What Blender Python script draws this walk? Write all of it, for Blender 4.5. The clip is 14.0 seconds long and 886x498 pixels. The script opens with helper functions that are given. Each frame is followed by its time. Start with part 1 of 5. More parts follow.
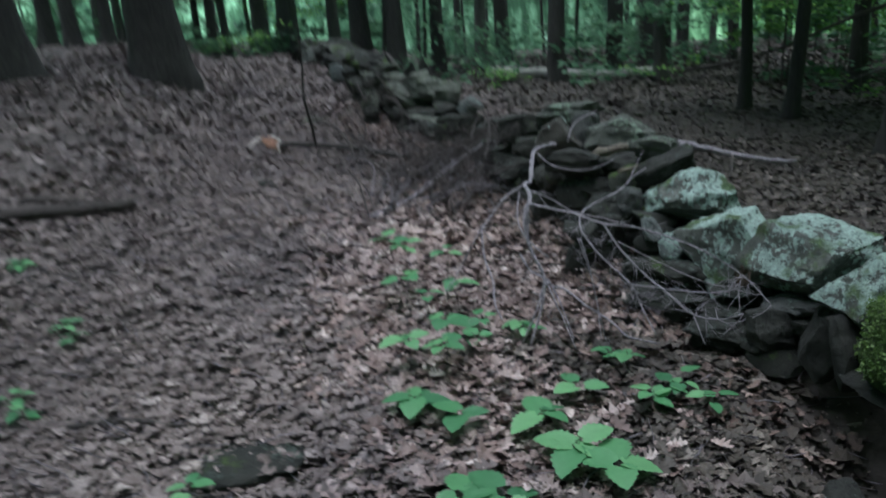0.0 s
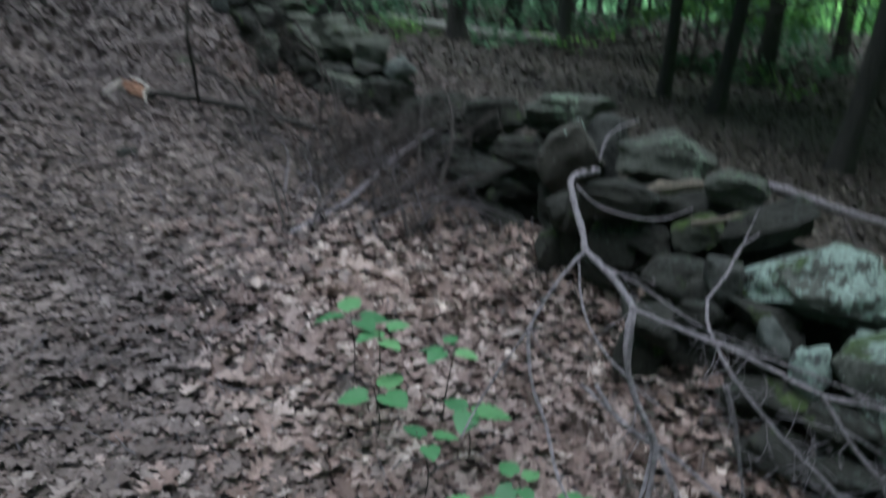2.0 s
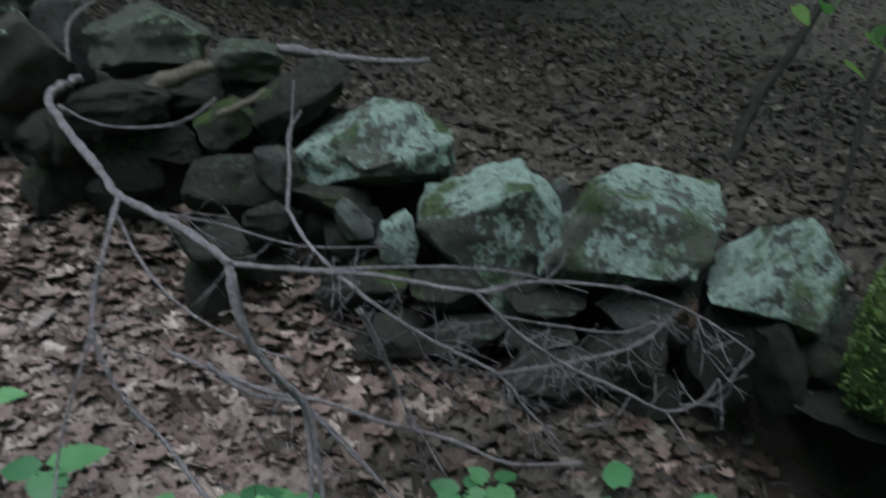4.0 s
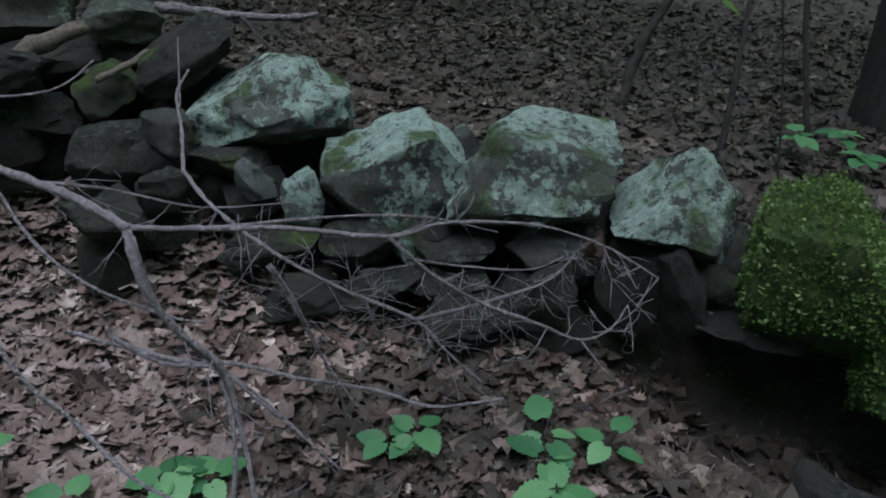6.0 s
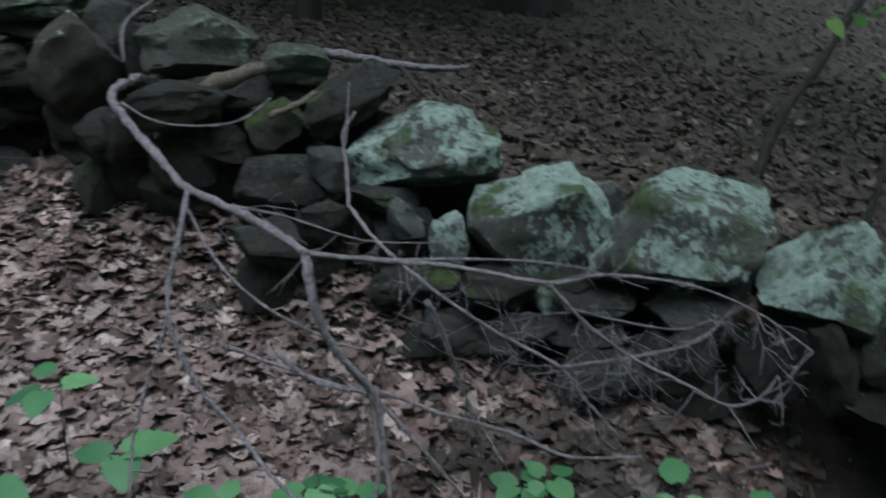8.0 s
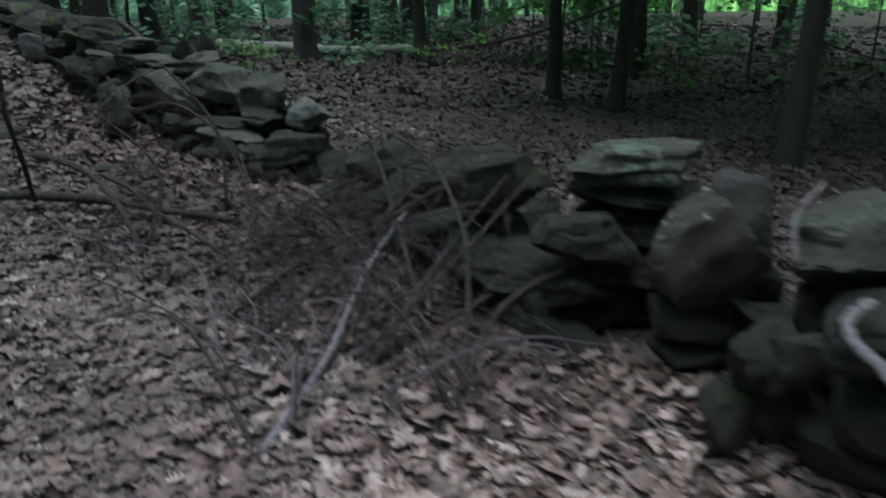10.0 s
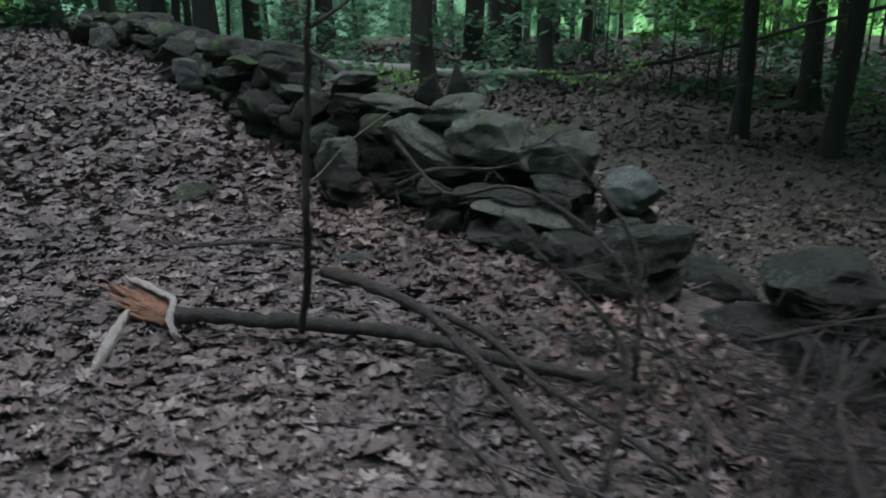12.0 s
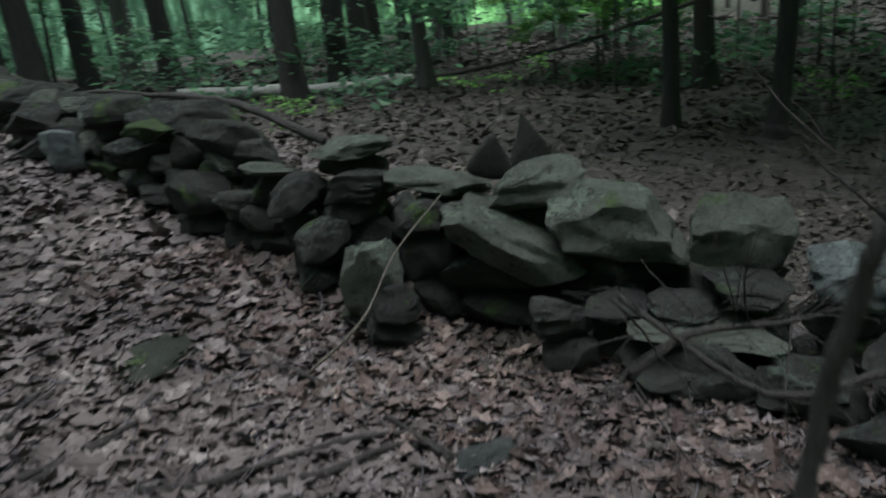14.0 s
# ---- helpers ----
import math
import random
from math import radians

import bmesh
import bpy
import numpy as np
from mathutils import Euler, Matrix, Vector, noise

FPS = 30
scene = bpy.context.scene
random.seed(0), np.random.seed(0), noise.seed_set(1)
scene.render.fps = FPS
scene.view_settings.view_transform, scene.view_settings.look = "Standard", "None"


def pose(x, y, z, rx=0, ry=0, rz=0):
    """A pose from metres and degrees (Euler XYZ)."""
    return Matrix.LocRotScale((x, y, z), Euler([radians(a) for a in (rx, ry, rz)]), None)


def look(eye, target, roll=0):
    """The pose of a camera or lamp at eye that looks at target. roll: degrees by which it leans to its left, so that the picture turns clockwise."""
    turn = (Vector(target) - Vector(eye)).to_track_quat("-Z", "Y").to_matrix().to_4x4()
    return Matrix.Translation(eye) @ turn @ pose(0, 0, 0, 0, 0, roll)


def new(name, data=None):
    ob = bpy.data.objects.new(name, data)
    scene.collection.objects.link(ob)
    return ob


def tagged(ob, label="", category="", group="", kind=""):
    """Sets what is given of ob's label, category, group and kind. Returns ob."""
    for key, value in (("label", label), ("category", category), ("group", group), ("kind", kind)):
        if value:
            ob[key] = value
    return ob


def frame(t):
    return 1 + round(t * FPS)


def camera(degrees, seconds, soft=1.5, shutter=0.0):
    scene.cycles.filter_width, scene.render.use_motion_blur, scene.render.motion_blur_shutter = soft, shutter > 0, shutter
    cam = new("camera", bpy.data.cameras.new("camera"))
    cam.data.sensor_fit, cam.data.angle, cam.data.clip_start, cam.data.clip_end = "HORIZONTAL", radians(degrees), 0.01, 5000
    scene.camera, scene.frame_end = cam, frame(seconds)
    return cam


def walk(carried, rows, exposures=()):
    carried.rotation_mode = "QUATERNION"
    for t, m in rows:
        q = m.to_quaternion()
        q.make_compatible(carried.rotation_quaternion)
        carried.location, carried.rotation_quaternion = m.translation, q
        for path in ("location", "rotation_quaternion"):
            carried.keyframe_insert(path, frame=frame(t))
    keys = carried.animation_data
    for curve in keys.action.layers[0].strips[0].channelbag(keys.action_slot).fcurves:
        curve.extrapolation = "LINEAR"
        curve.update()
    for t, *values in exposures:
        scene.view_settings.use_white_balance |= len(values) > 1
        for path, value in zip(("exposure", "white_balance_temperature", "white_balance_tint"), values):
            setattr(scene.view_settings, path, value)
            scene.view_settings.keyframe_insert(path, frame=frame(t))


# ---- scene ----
cam = camera(60.4, 14.0, soft=1.75, shutter=0.6)
PATH = [
    (0, (-0.106, -0.169, 1.559), (-0.074, 1.761, 1.034), -3.6),
    (0.4, (-0.229, 0.201, 1.566), (0.019, 2.072, 0.903), 4.1),
    (0.5, (-0.254, 0.286, 1.566), (0.078, 2.154, 0.933), 4.8),
    (0.6, (-0.275, 0.366, 1.563), (0.058, 2.238, 0.942), 4.6),
    (1, (-0.324, 0.679, 1.538), (-0.044, 2.576, 0.968), -0.5),
    (1.4, (-0.357, 1.034, 1.601), (-0.167, 2.940, 1.023), 0.1),
    (1.5, (-0.376, 1.121, 1.608), (-0.138, 3.032, 1.066), -0.4),
    (1.6, (-0.402, 1.203, 1.605), (-0.172, 3.121, 1.088), -0.4),
    (1.9, (-0.486, 1.424, 1.583), (-0.139, 3.308, 1.008), 3.7),
    (2, (-0.503, 1.491, 1.580), (-0.109, 3.339, 0.926), 4.2),
    (2.1, (-0.512, 1.555, 1.582), (-0.091, 3.373, 0.862), 3.3),
    (2.5, (-0.522, 1.780, 1.612), (0.113, 3.495, 0.803), 0.7),
    (3, (-0.448, 1.965, 1.639), (0.432, 3.578, 0.850), -1.7),
    (3.1, (-0.435, 1.982, 1.639), (0.546, 3.530, 0.836), -1.1),
    (3.5, (-0.418, 2.005, 1.635), (0.851, 3.303, 0.793), -0.6),
    (3.7, (-0.420, 2.007, 1.613), (0.922, 3.205, 0.739), -0.1),
    (4, (-0.425, 2.008, 1.570), (0.978, 3.079, 0.629), 1.2),
    (4.2, (-0.428, 2.009, 1.561), (0.991, 3.019, 0.578), 2.1),
    (6.3, (-0.447, 2.018, 1.530), (1.062, 2.847, 0.512), 0.9),
    (6.5, (-0.453, 2.021, 1.530), (1.029, 2.880, 0.499), 1.1),
    (7, (-0.484, 2.032, 1.535), (0.962, 2.967, 0.518), 1.6),
    (7.5, (-0.510, 2.049, 1.541), (0.929, 3.042, 0.569), 1.3),
    (8, (-0.545, 2.079, 1.542), (0.864, 3.172, 0.637), 1.8),
    (8.5, (-0.585, 2.142, 1.542), (0.709, 3.416, 0.705), 3.7),
    (9, (-0.601, 2.332, 1.547), (0.384, 3.894, 0.779), -1.8),
    (9.2, (-0.581, 2.457, 1.549), (0.233, 4.121, 0.795), -2.8),
    (11.5, (-1.372, 4.694, 1.620), (-0.698, 6.515, 1.142), 1.1),
    (11.6, (-1.400, 4.786, 1.621), (-0.799, 6.625, 1.117), 0.6),
    (11.9, (-1.472, 5.041, 1.623), (-0.856, 6.868, 1.092), -0.8),
    (12, (-1.495, 5.119, 1.625), (-0.889, 6.936, 1.050), -0.4),
    (12.1, (-1.519, 5.194, 1.633), (-0.928, 7.012, 1.046), -2.1),
    (12.5, (-1.649, 5.504, 1.700), (-1.148, 7.380, 1.221), -2.1),
    (12.6, (-1.695, 5.593, 1.715), (-1.183, 7.470, 1.253), -0.3),
    (12.9, (-1.811, 5.890, 1.741), (-1.160, 7.726, 1.285), 1.9),
    (13, (-1.822, 5.995, 1.743), (-1.238, 7.843, 1.250), 1.5),
    (13.5, (-1.784, 6.480, 1.716), (-1.104, 8.275, 1.157), -5.1),
    (13.6, (-1.786, 6.552, 1.722), (-1.067, 8.323, 1.135), -6.7),
    (13.9, (-1.805, 6.718, 1.789), (-0.915, 8.408, 1.196), -6.4),
    (14, (-1.813, 6.765, 1.819), (-0.883, 8.432, 1.221), -6.3),
]
walk(cam, [(t, look(eye, target, roll)) for t, eye, target, roll in PATH],
     [(0, 0.76, 5400, 6), (2.5, 0.66, 5500, 4), (4, 0.44, 5600, 2), (6.5, 0.42, 5500, 9), (9, 0.50, 5500, 4), (11.5, 0.66, 5500, 8), (14, 0.74, 5700, 4)])

# ---- sky and sun: dull daylight under a closed wood ----
world = bpy.data.worlds.new("world")
scene.world = world
world.use_nodes = True
wn, wl = world.node_tree.nodes, world.node_tree.links
sky = wn.new("ShaderNodeTexSky")
sky.sky_type, sky.sun_disc = "NISHITA", False
sky.sun_elevation, sky.sun_rotation = radians(86), radians(252)
sky.dust_density, sky.air_density, sky.ozone_density = 6.0, 1.0, 1.0
wn["Background"].inputs["Strength"].default_value = 0.05
wl.new(sky.outputs["Color"], wn["Background"].inputs["Color"])
sun_data = bpy.data.lights.new("sun", "SUN")
sun_data.energy, sun_data.angle, sun_data.color = 2.0, radians(60), (1.0, 0.98, 0.95)
sun = new("sun", sun_data)
sun.matrix_world = look((-1.5, 1.5, 24), (0, 2, 0))


# ---- materials ----
def nodes_of(name, rough=0.8):
    m = bpy.data.materials.new(name)
    m.use_nodes = True
    n, l = m.node_tree.nodes, m.node_tree.links
    b = n["Principled BSDF"]
    b.inputs["Roughness"].default_value = rough
    return m, n, l, b


def ramp_of(n, stops):
    r = n.new("ShaderNodeValToRGB")
    e = r.color_ramp.elements
    while len(e) < len(stops):
        e.new(0.5)
    for k, (p, c) in zip(e, stops):
        k.position, k.color = p, (*c, 1)
    return r


def noise_of(n, l, coord, scale, detail=4, rough=0.6):
    x = n.new("ShaderNodeTexNoise")
    x.inputs["Scale"].default_value, x.inputs["Detail"].default_value, x.inputs["Roughness"].default_value = scale, detail, rough
    l.new(coord, x.inputs["Vector"])
    return x


def math_of(n, l, op, a, b=None):
    x = n.new("ShaderNodeMath")
    x.operation = op
    for i, v in enumerate((a, b)):
        if v is None:
            continue
        if isinstance(v, (int, float)):
            x.inputs[i].default_value = v
        else:
            l.new(v, x.inputs[i])
    return x.outputs[0]


def mix_of(n, l, fac, a, b, mode="MIX"):
    x = n.new("ShaderNodeMix")
    x.data_type, x.blend_type = "RGBA", mode
    for i, v in ((0, fac), (6, a), (7, b)):
        if isinstance(v, (int, float)):
            x.inputs[i].default_value = v
        elif isinstance(v, tuple):
            x.inputs[i].default_value = (*v, 1)
        else:
            l.new(v, x.inputs[i])
    return x.outputs[2]


def bump_of(n, l, b, height, strength, distance):
    x = n.new("ShaderNodeBump")
    x.inputs["Strength"].default_value, x.inputs["Distance"].default_value = strength, distance
    l.new(height, x.inputs["Height"])
    l.new(x.outputs["Normal"], b.inputs["Normal"])


def soil_material():
    m, n, l, b = nodes_of("leaf_mould", 0.85)
    c = n.new("ShaderNodeTexCoord").outputs["Object"]
    v = n.new("ShaderNodeTexVoronoi")
    v.inputs["Scale"].default_value = 16
    l.new(c, v.inputs["Vector"])
    broad = noise_of(n, l, c, 0.7, 3)
    fine = noise_of(n, l, c, 34, 6, 0.7)
    mixed = math_of(n, l, "ADD", math_of(n, l, "MULTIPLY", v.outputs["Color"], 0.6), math_of(n, l, "MULTIPLY", fine.outputs["Fac"], 0.45))
    r = ramp_of(n, [(0.15, (0.034, 0.027, 0.024)), (0.5, (0.068, 0.055, 0.05)), (0.72, (0.1, 0.083, 0.076)), (0.95, (0.16, 0.136, 0.125))])
    l.new(mixed, r.inputs["Fac"])
    col = mix_of(n, l, math_of(n, l, "MULTIPLY", broad.outputs["Fac"], 0.6), r.outputs["Color"], (0.05, 0.04, 0.036))
    l.new(col, b.inputs["Base Color"])
    bump_of(n, l, b, mixed, 0.9, 0.02)
    return m


def litter_material(name, stops, decay=(0.085, 0.064, 0.056)):
    m, n, l, b = nodes_of(name, 0.62)
    g = n.new("ShaderNodeNewGeometry")
    o = n.new("ShaderNodeObjectInfo")
    c = n.new("ShaderNodeTexCoord").outputs["Object"]
    pick = math_of(n, l, "FRACT", math_of(n, l, "ADD", g.outputs["Random Per Island"], o.outputs["Random"]))
    r = ramp_of(n, stops)
    l.new(pick, r.inputs["Fac"])
    blotch = noise_of(n, l, c, 48, 8, 0.8)
    rot = ramp_of(n, [(0.42, (0, 0, 0)), (0.66, (1, 1, 1))])
    l.new(blotch.outputs["Fac"], rot.inputs["Fac"])
    col = mix_of(n, l, math_of(n, l, "MULTIPLY", rot.outputs["Color"], 0.75), r.outputs["Color"], decay)
    broad = noise_of(n, l, c, 1.1, 4)
    damp = ramp_of(n, [(0.36, (0.66, 0.63, 0.65)), (0.62, (1.12, 1.08, 1.04))])
    l.new(broad.outputs["Fac"], damp.inputs["Fac"])
    l.new(mix_of(n, l, 1.0, col, damp.outputs["Color"], "MULTIPLY"), b.inputs["Base Color"])
    bump_of(n, l, b, blotch.outputs["Fac"], 0.6, 0.005)
    return m


def rock_material(name, low, high, lichen, moss, lichen_colour=(0.42, 0.56, 0.50)):
    m, n, l, b = nodes_of(name, 0.88)
    tc = n.new("ShaderNodeTexCoord")
    o = n.new("ShaderNodeObjectInfo")
    shift = n.new("ShaderNodeVectorMath")
    shift.operation = "ADD"
    l.new(tc.outputs["Object"], shift.inputs[0])
    spread = n.new("ShaderNodeVectorMath")
    spread.operation = "SCALE"
    l.new(o.outputs["Random"], spread.inputs["Scale"])
    spread.inputs[0].default_value = (37, 19, 53)
    l.new(spread.outputs[0], shift.inputs[1])
    c = shift.outputs[0]
    grain = noise_of(n, l, c, 80, 10, 0.8)
    broad = noise_of(n, l, c, 6, 5, 0.6)
    r = ramp_of(n, [(0.36, low), (0.64, high)])
    l.new(math_of(n, l, "ADD", math_of(n, l, "MULTIPLY", broad.outputs["Fac"], 0.55), math_of(n, l, "MULTIPLY", grain.outputs["Fac"], 0.45)), r.inputs["Fac"])
    g = n.new("ShaderNodeNewGeometry")
    sep = n.new("ShaderNodeSeparateXYZ")
    l.new(g.outputs["Normal"], sep.inputs[0])
    up = sep.outputs["Z"]
    patch = noise_of(n, l, c, 20, 12, 0.8)
    region = noise_of(n, l, c, 3.6, 3, 0.5)
    spots = n.new("ShaderNodeTexVoronoi")
    spots.inputs["Scale"].default_value = 38
    l.new(c, spots.inputs["Vector"])
    mask = math_of(n, l, "ADD", math_of(n, l, "ADD", math_of(n, l, "ADD", math_of(n, l, "MULTIPLY", region.outputs["Fac"], 0.7), -0.35), math_of(n, l, "ADD", patch.outputs["Fac"], math_of(n, l, "MULTIPLY", up, 0.10))), math_of(n, l, "MULTIPLY", spots.outputs["Distance"], -0.18))
    cut = n.new("ShaderNodeMapRange")
    cut.inputs["From Min"].default_value, cut.inputs["From Max"].default_value = 0.63 - 0.28 * lichen, 0.665 - 0.28 * lichen
    l.new(mask, cut.inputs["Value"])
    shade = noise_of(n, l, c, 55, 8, 0.8)
    lr = ramp_of(n, [(0.34, tuple(v * 0.5 for v in lichen_colour)), (0.5, lichen_colour), (0.66, tuple(min(v * 1.4, 0.88) for v in lichen_colour))])
    l.new(shade.outputs["Fac"], lr.inputs["Fac"])
    col = mix_of(n, l, math_of(n, l, "MULTIPLY", cut.outputs[0], 0.92 if lichen > 0 else 0.0), r.outputs["Color"], lr.outputs["Color"])
    specks = noise_of(n, l, c, 34, 4, 0.55)
    scut = ramp_of(n, [(0.60, (0, 0, 0)), (0.66, (1, 1, 1))])
    l.new(specks.outputs["Fac"], scut.inputs["Fac"])
    col = mix_of(n, l, math_of(n, l, "MULTIPLY", scut.outputs["Color"], 0.8), col, tuple(v * 0.8 for v in low))
    mp = noise_of(n, l, c, 5, 6, 0.65)
    mcut = n.new("ShaderNodeMapRange")
    mcut.inputs["From Min"].default_value, mcut.inputs["From Max"].default_value = 0.70 - 0.4 * moss, 0.78 - 0.4 * moss
    l.new(math_of(n, l, "ADD", mp.outputs["Fac"], math_of(n, l, "MULTIPLY", up, 0.04)), mcut.inputs["Value"])
    mr = ramp_of(n, [(0.3, (0.018, 0.035, 0.008)), (0.65, (0.10, 0.165, 0.03)), (0.85, (0.23, 0.32, 0.08))])
    mfine = noise_of(n, l, c, 60, 5, 0.7)
    l.new(mfine.outputs["Fac"], mr.inputs["Fac"])
    col = mix_of(n, l, math_of(n, l, "MULTIPLY", mcut.outputs[0], 0.9 if moss > 0 else 0.0), col, mr.outputs["Color"])
    l.new(col, b.inputs["Base Color"])
    h = math_of(n, l, "ADD", math_of(n, l, "ADD", math_of(n, l, "MULTIPLY", broad.outputs["Fac"], 1.5), math_of(n, l, "MULTIPLY", grain.outputs["Fac"], 0.5)), math_of(n, l, "MULTIPLY", cut.outputs[0], 0.25))
    bump_of(n, l, b, h, 1.0, 0.05)
    return m


def bark_material(name, low, high, scale=(9, 9, 1.4), rough=0.9):
    m, n, l, b = nodes_of(name, rough)
    c = n.new("ShaderNodeTexCoord").outputs["Object"]
    mp = n.new("ShaderNodeMapping")
    mp.inputs["Scale"].default_value = scale
    l.new(c, mp.inputs["Vector"])
    ridge = noise_of(n, l, mp.outputs[0], 3.0, 6, 0.7)
    broad = noise_of(n, l, c, 1.7, 3)
    r = ramp_of(n, [(0.32, low), (0.68, high)])
    l.new(ridge.outputs["Fac"], r.inputs["Fac"])
    o = n.new("ShaderNodeObjectInfo")
    col = mix_of(n, l, math_of(n, l, "MULTIPLY", math_of(n, l, "ADD", broad.outputs["Fac"], math_of(n, l, "MULTIPLY", o.outputs["Random"], 0.5)), 0.5), r.outputs["Color"], tuple(v * 0.6 for v in high))
    l.new(col, b.inputs["Base Color"])
    bump_of(n, l, b, ridge.outputs["Fac"], 1.0, 0.03)
    return m


def green_material(name, stops, through_light=0.4):
    m, n, l, b = nodes_of(name, 0.5)
    g = n.new("ShaderNodeNewGeometry")
    o = n.new("ShaderNodeObjectInfo")
    c = n.new("ShaderNodeTexCoord").outputs["Object"]
    r = ramp_of(n, stops)
    l.new(math_of(n, l, "FRACT", math_of(n, l, "ADD", g.outputs["Random Per Island"], o.outputs["Random"])), r.inputs["Fac"])
    vein = noise_of(n, l, c, 40, 3)
    col = mix_of(n, l, math_of(n, l, "MULTIPLY", vein.outputs["Fac"], 0.35), r.outputs["Color"], tuple(v * 0.5 for v in stops[0][1]))
    l.new(col, b.inputs["Base Color"])
    t = n.new("ShaderNodeBsdfTranslucent")
    l.new(col, t.inputs["Color"])
    mx = n.new("ShaderNodeMixShader")
    mx.inputs[0].default_value = through_light
    l.new(b.outputs[0], mx.inputs[1])
    l.new(t.outputs[0], mx.inputs[2])
    l.new(mx.outputs[0], n["Material Output"].inputs["Surface"])
    return m


SOIL = soil_material()
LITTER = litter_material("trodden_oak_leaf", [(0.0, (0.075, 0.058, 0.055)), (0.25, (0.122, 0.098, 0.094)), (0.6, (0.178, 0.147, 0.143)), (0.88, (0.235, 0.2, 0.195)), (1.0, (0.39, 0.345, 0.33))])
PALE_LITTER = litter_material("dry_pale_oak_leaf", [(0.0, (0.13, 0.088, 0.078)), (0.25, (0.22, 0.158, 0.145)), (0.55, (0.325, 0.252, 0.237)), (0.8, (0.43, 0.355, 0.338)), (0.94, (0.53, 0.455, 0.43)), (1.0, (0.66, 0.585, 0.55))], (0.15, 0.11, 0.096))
# Darker litter copy: the shade about the wall is put into its colour.
SHADE_LITTER = litter_material("shaded_oak_leaf", [(0.0, (0.022, 0.017, 0.013)), (0.3, (0.04, 0.032, 0.025)), (0.65, (0.064, 0.052, 0.041)), (0.9, (0.1, 0.084, 0.069)), (1.0, (0.24, 0.21, 0.185))], (0.028, 0.022, 0.017))
RED_LEAF = litter_material("red_brown_leaf", [(0.0, (0.055, 0.035, 0.029)), (0.4, (0.115, 0.079, 0.067)), (0.8, (0.205, 0.153, 0.134)), (1.0, (0.34, 0.265, 0.235))], (0.06, 0.036, 0.028))
CRUMBS = litter_material("leaf_crumb", [(0.0, (0.06, 0.046, 0.041)), (0.4, (0.13, 0.102, 0.094)), (0.8, (0.23, 0.187, 0.172)), (0.96, (0.36, 0.305, 0.28)), (1.0, (0.6, 0.53, 0.48))])
ROCK = {
    "lichen": rock_material("lichen_rock", (0.06, 0.068, 0.058), (0.215, 0.228, 0.205), 0.85, 0.34, (0.445, 0.585, 0.525)),
    "ledge": rock_material("dark_ledge_rock", (0.008, 0.009, 0.007), (0.045, 0.047, 0.038), 0.16, 0.22, (0.45, 0.5, 0.46)),
    "patchy": rock_material("patchy_rock", (0.05, 0.056, 0.047), (0.155, 0.166, 0.142), 0.38, 0.14, (0.235, 0.315, 0.235)),
    "pale": rock_material("pale_rock", (0.1, 0.11, 0.11), (0.3, 0.34, 0.34), 0.62, 0.05),
    "pale2": rock_material("smooth_pale_rock", (0.09, 0.105, 0.1), (0.2, 0.22, 0.21), 0.05, 0.0, (0.24, 0.28, 0.26)),
    "grey": rock_material("grey_rock", (0.035, 0.038, 0.036), (0.125, 0.13, 0.124), 0.2, 0.08, (0.16, 0.2, 0.175)),
    "brown": rock_material("brown_rock", (0.045, 0.042, 0.036), (0.11, 0.104, 0.09), 0.12, 0.0),
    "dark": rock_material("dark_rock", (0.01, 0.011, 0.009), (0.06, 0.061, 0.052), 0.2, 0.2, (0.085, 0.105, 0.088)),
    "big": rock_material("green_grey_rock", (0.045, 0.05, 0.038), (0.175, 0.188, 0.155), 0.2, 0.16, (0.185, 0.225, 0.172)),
    # Near-black stone: the hollow's deep shade is put into its colour.
    "wet": rock_material("shade_black_rock", (0.006, 0.007, 0.005), (0.036, 0.038, 0.03), 0.0, 0.13),
    "dull_moss": rock_material("dull_moss_rock", (0.03, 0.035, 0.022), (0.075, 0.08, 0.058), 0.0, 0.26),
    "mossy": rock_material("mossy_rock", (0.025, 0.03, 0.02), (0.08, 0.086, 0.07), 0.05, 0.68),
    "moss": rock_material("moss_rock", (0.04, 0.045, 0.03), (0.1, 0.11, 0.08), 0.12, 0.98),
}
BARK = bark_material("dark_bark", (0.016, 0.015, 0.014), (0.065, 0.06, 0.055))
FAR_BARK = bark_material("grey_bark", (0.04, 0.04, 0.038), (0.13, 0.125, 0.115))
TWIG = bark_material("grey_twig_bark", (0.055, 0.047, 0.052), (0.62, 0.56, 0.63), (26, 26, 26))
MID_TWIG = bark_material("dull_twig_bark", (0.1, 0.088, 0.1), (0.33, 0.295, 0.33), (40, 40, 40))
DARK_TWIG = bark_material("dark_twig_bark", (0.035, 0.03, 0.028), (0.12, 0.1, 0.095), (30, 30, 30))
PALE_WOOD = bark_material("weathered_wood", (0.05, 0.043, 0.036), (0.36, 0.31, 0.25), (22, 22, 22))
SPLINTER = bark_material("fresh_split_wood", (0.34, 0.13, 0.07), (0.68, 0.40, 0.27), (60, 60, 60), 0.7)
STRIP = bark_material("pale_inner_bark", (0.5, 0.43, 0.39), (0.84, 0.76, 0.71), (40, 40, 40), 0.7)
BIRCH = bark_material("pale_log_bark", (0.25, 0.24, 0.22), (0.6, 0.58, 0.54), (6, 6, 6))
MOSS = green_material("moss_tuft", [(0.0, (0.07, 0.125, 0.03)), (0.5, (0.125, 0.21, 0.05)), (1.0, (0.21, 0.32, 0.09))], 0.3)
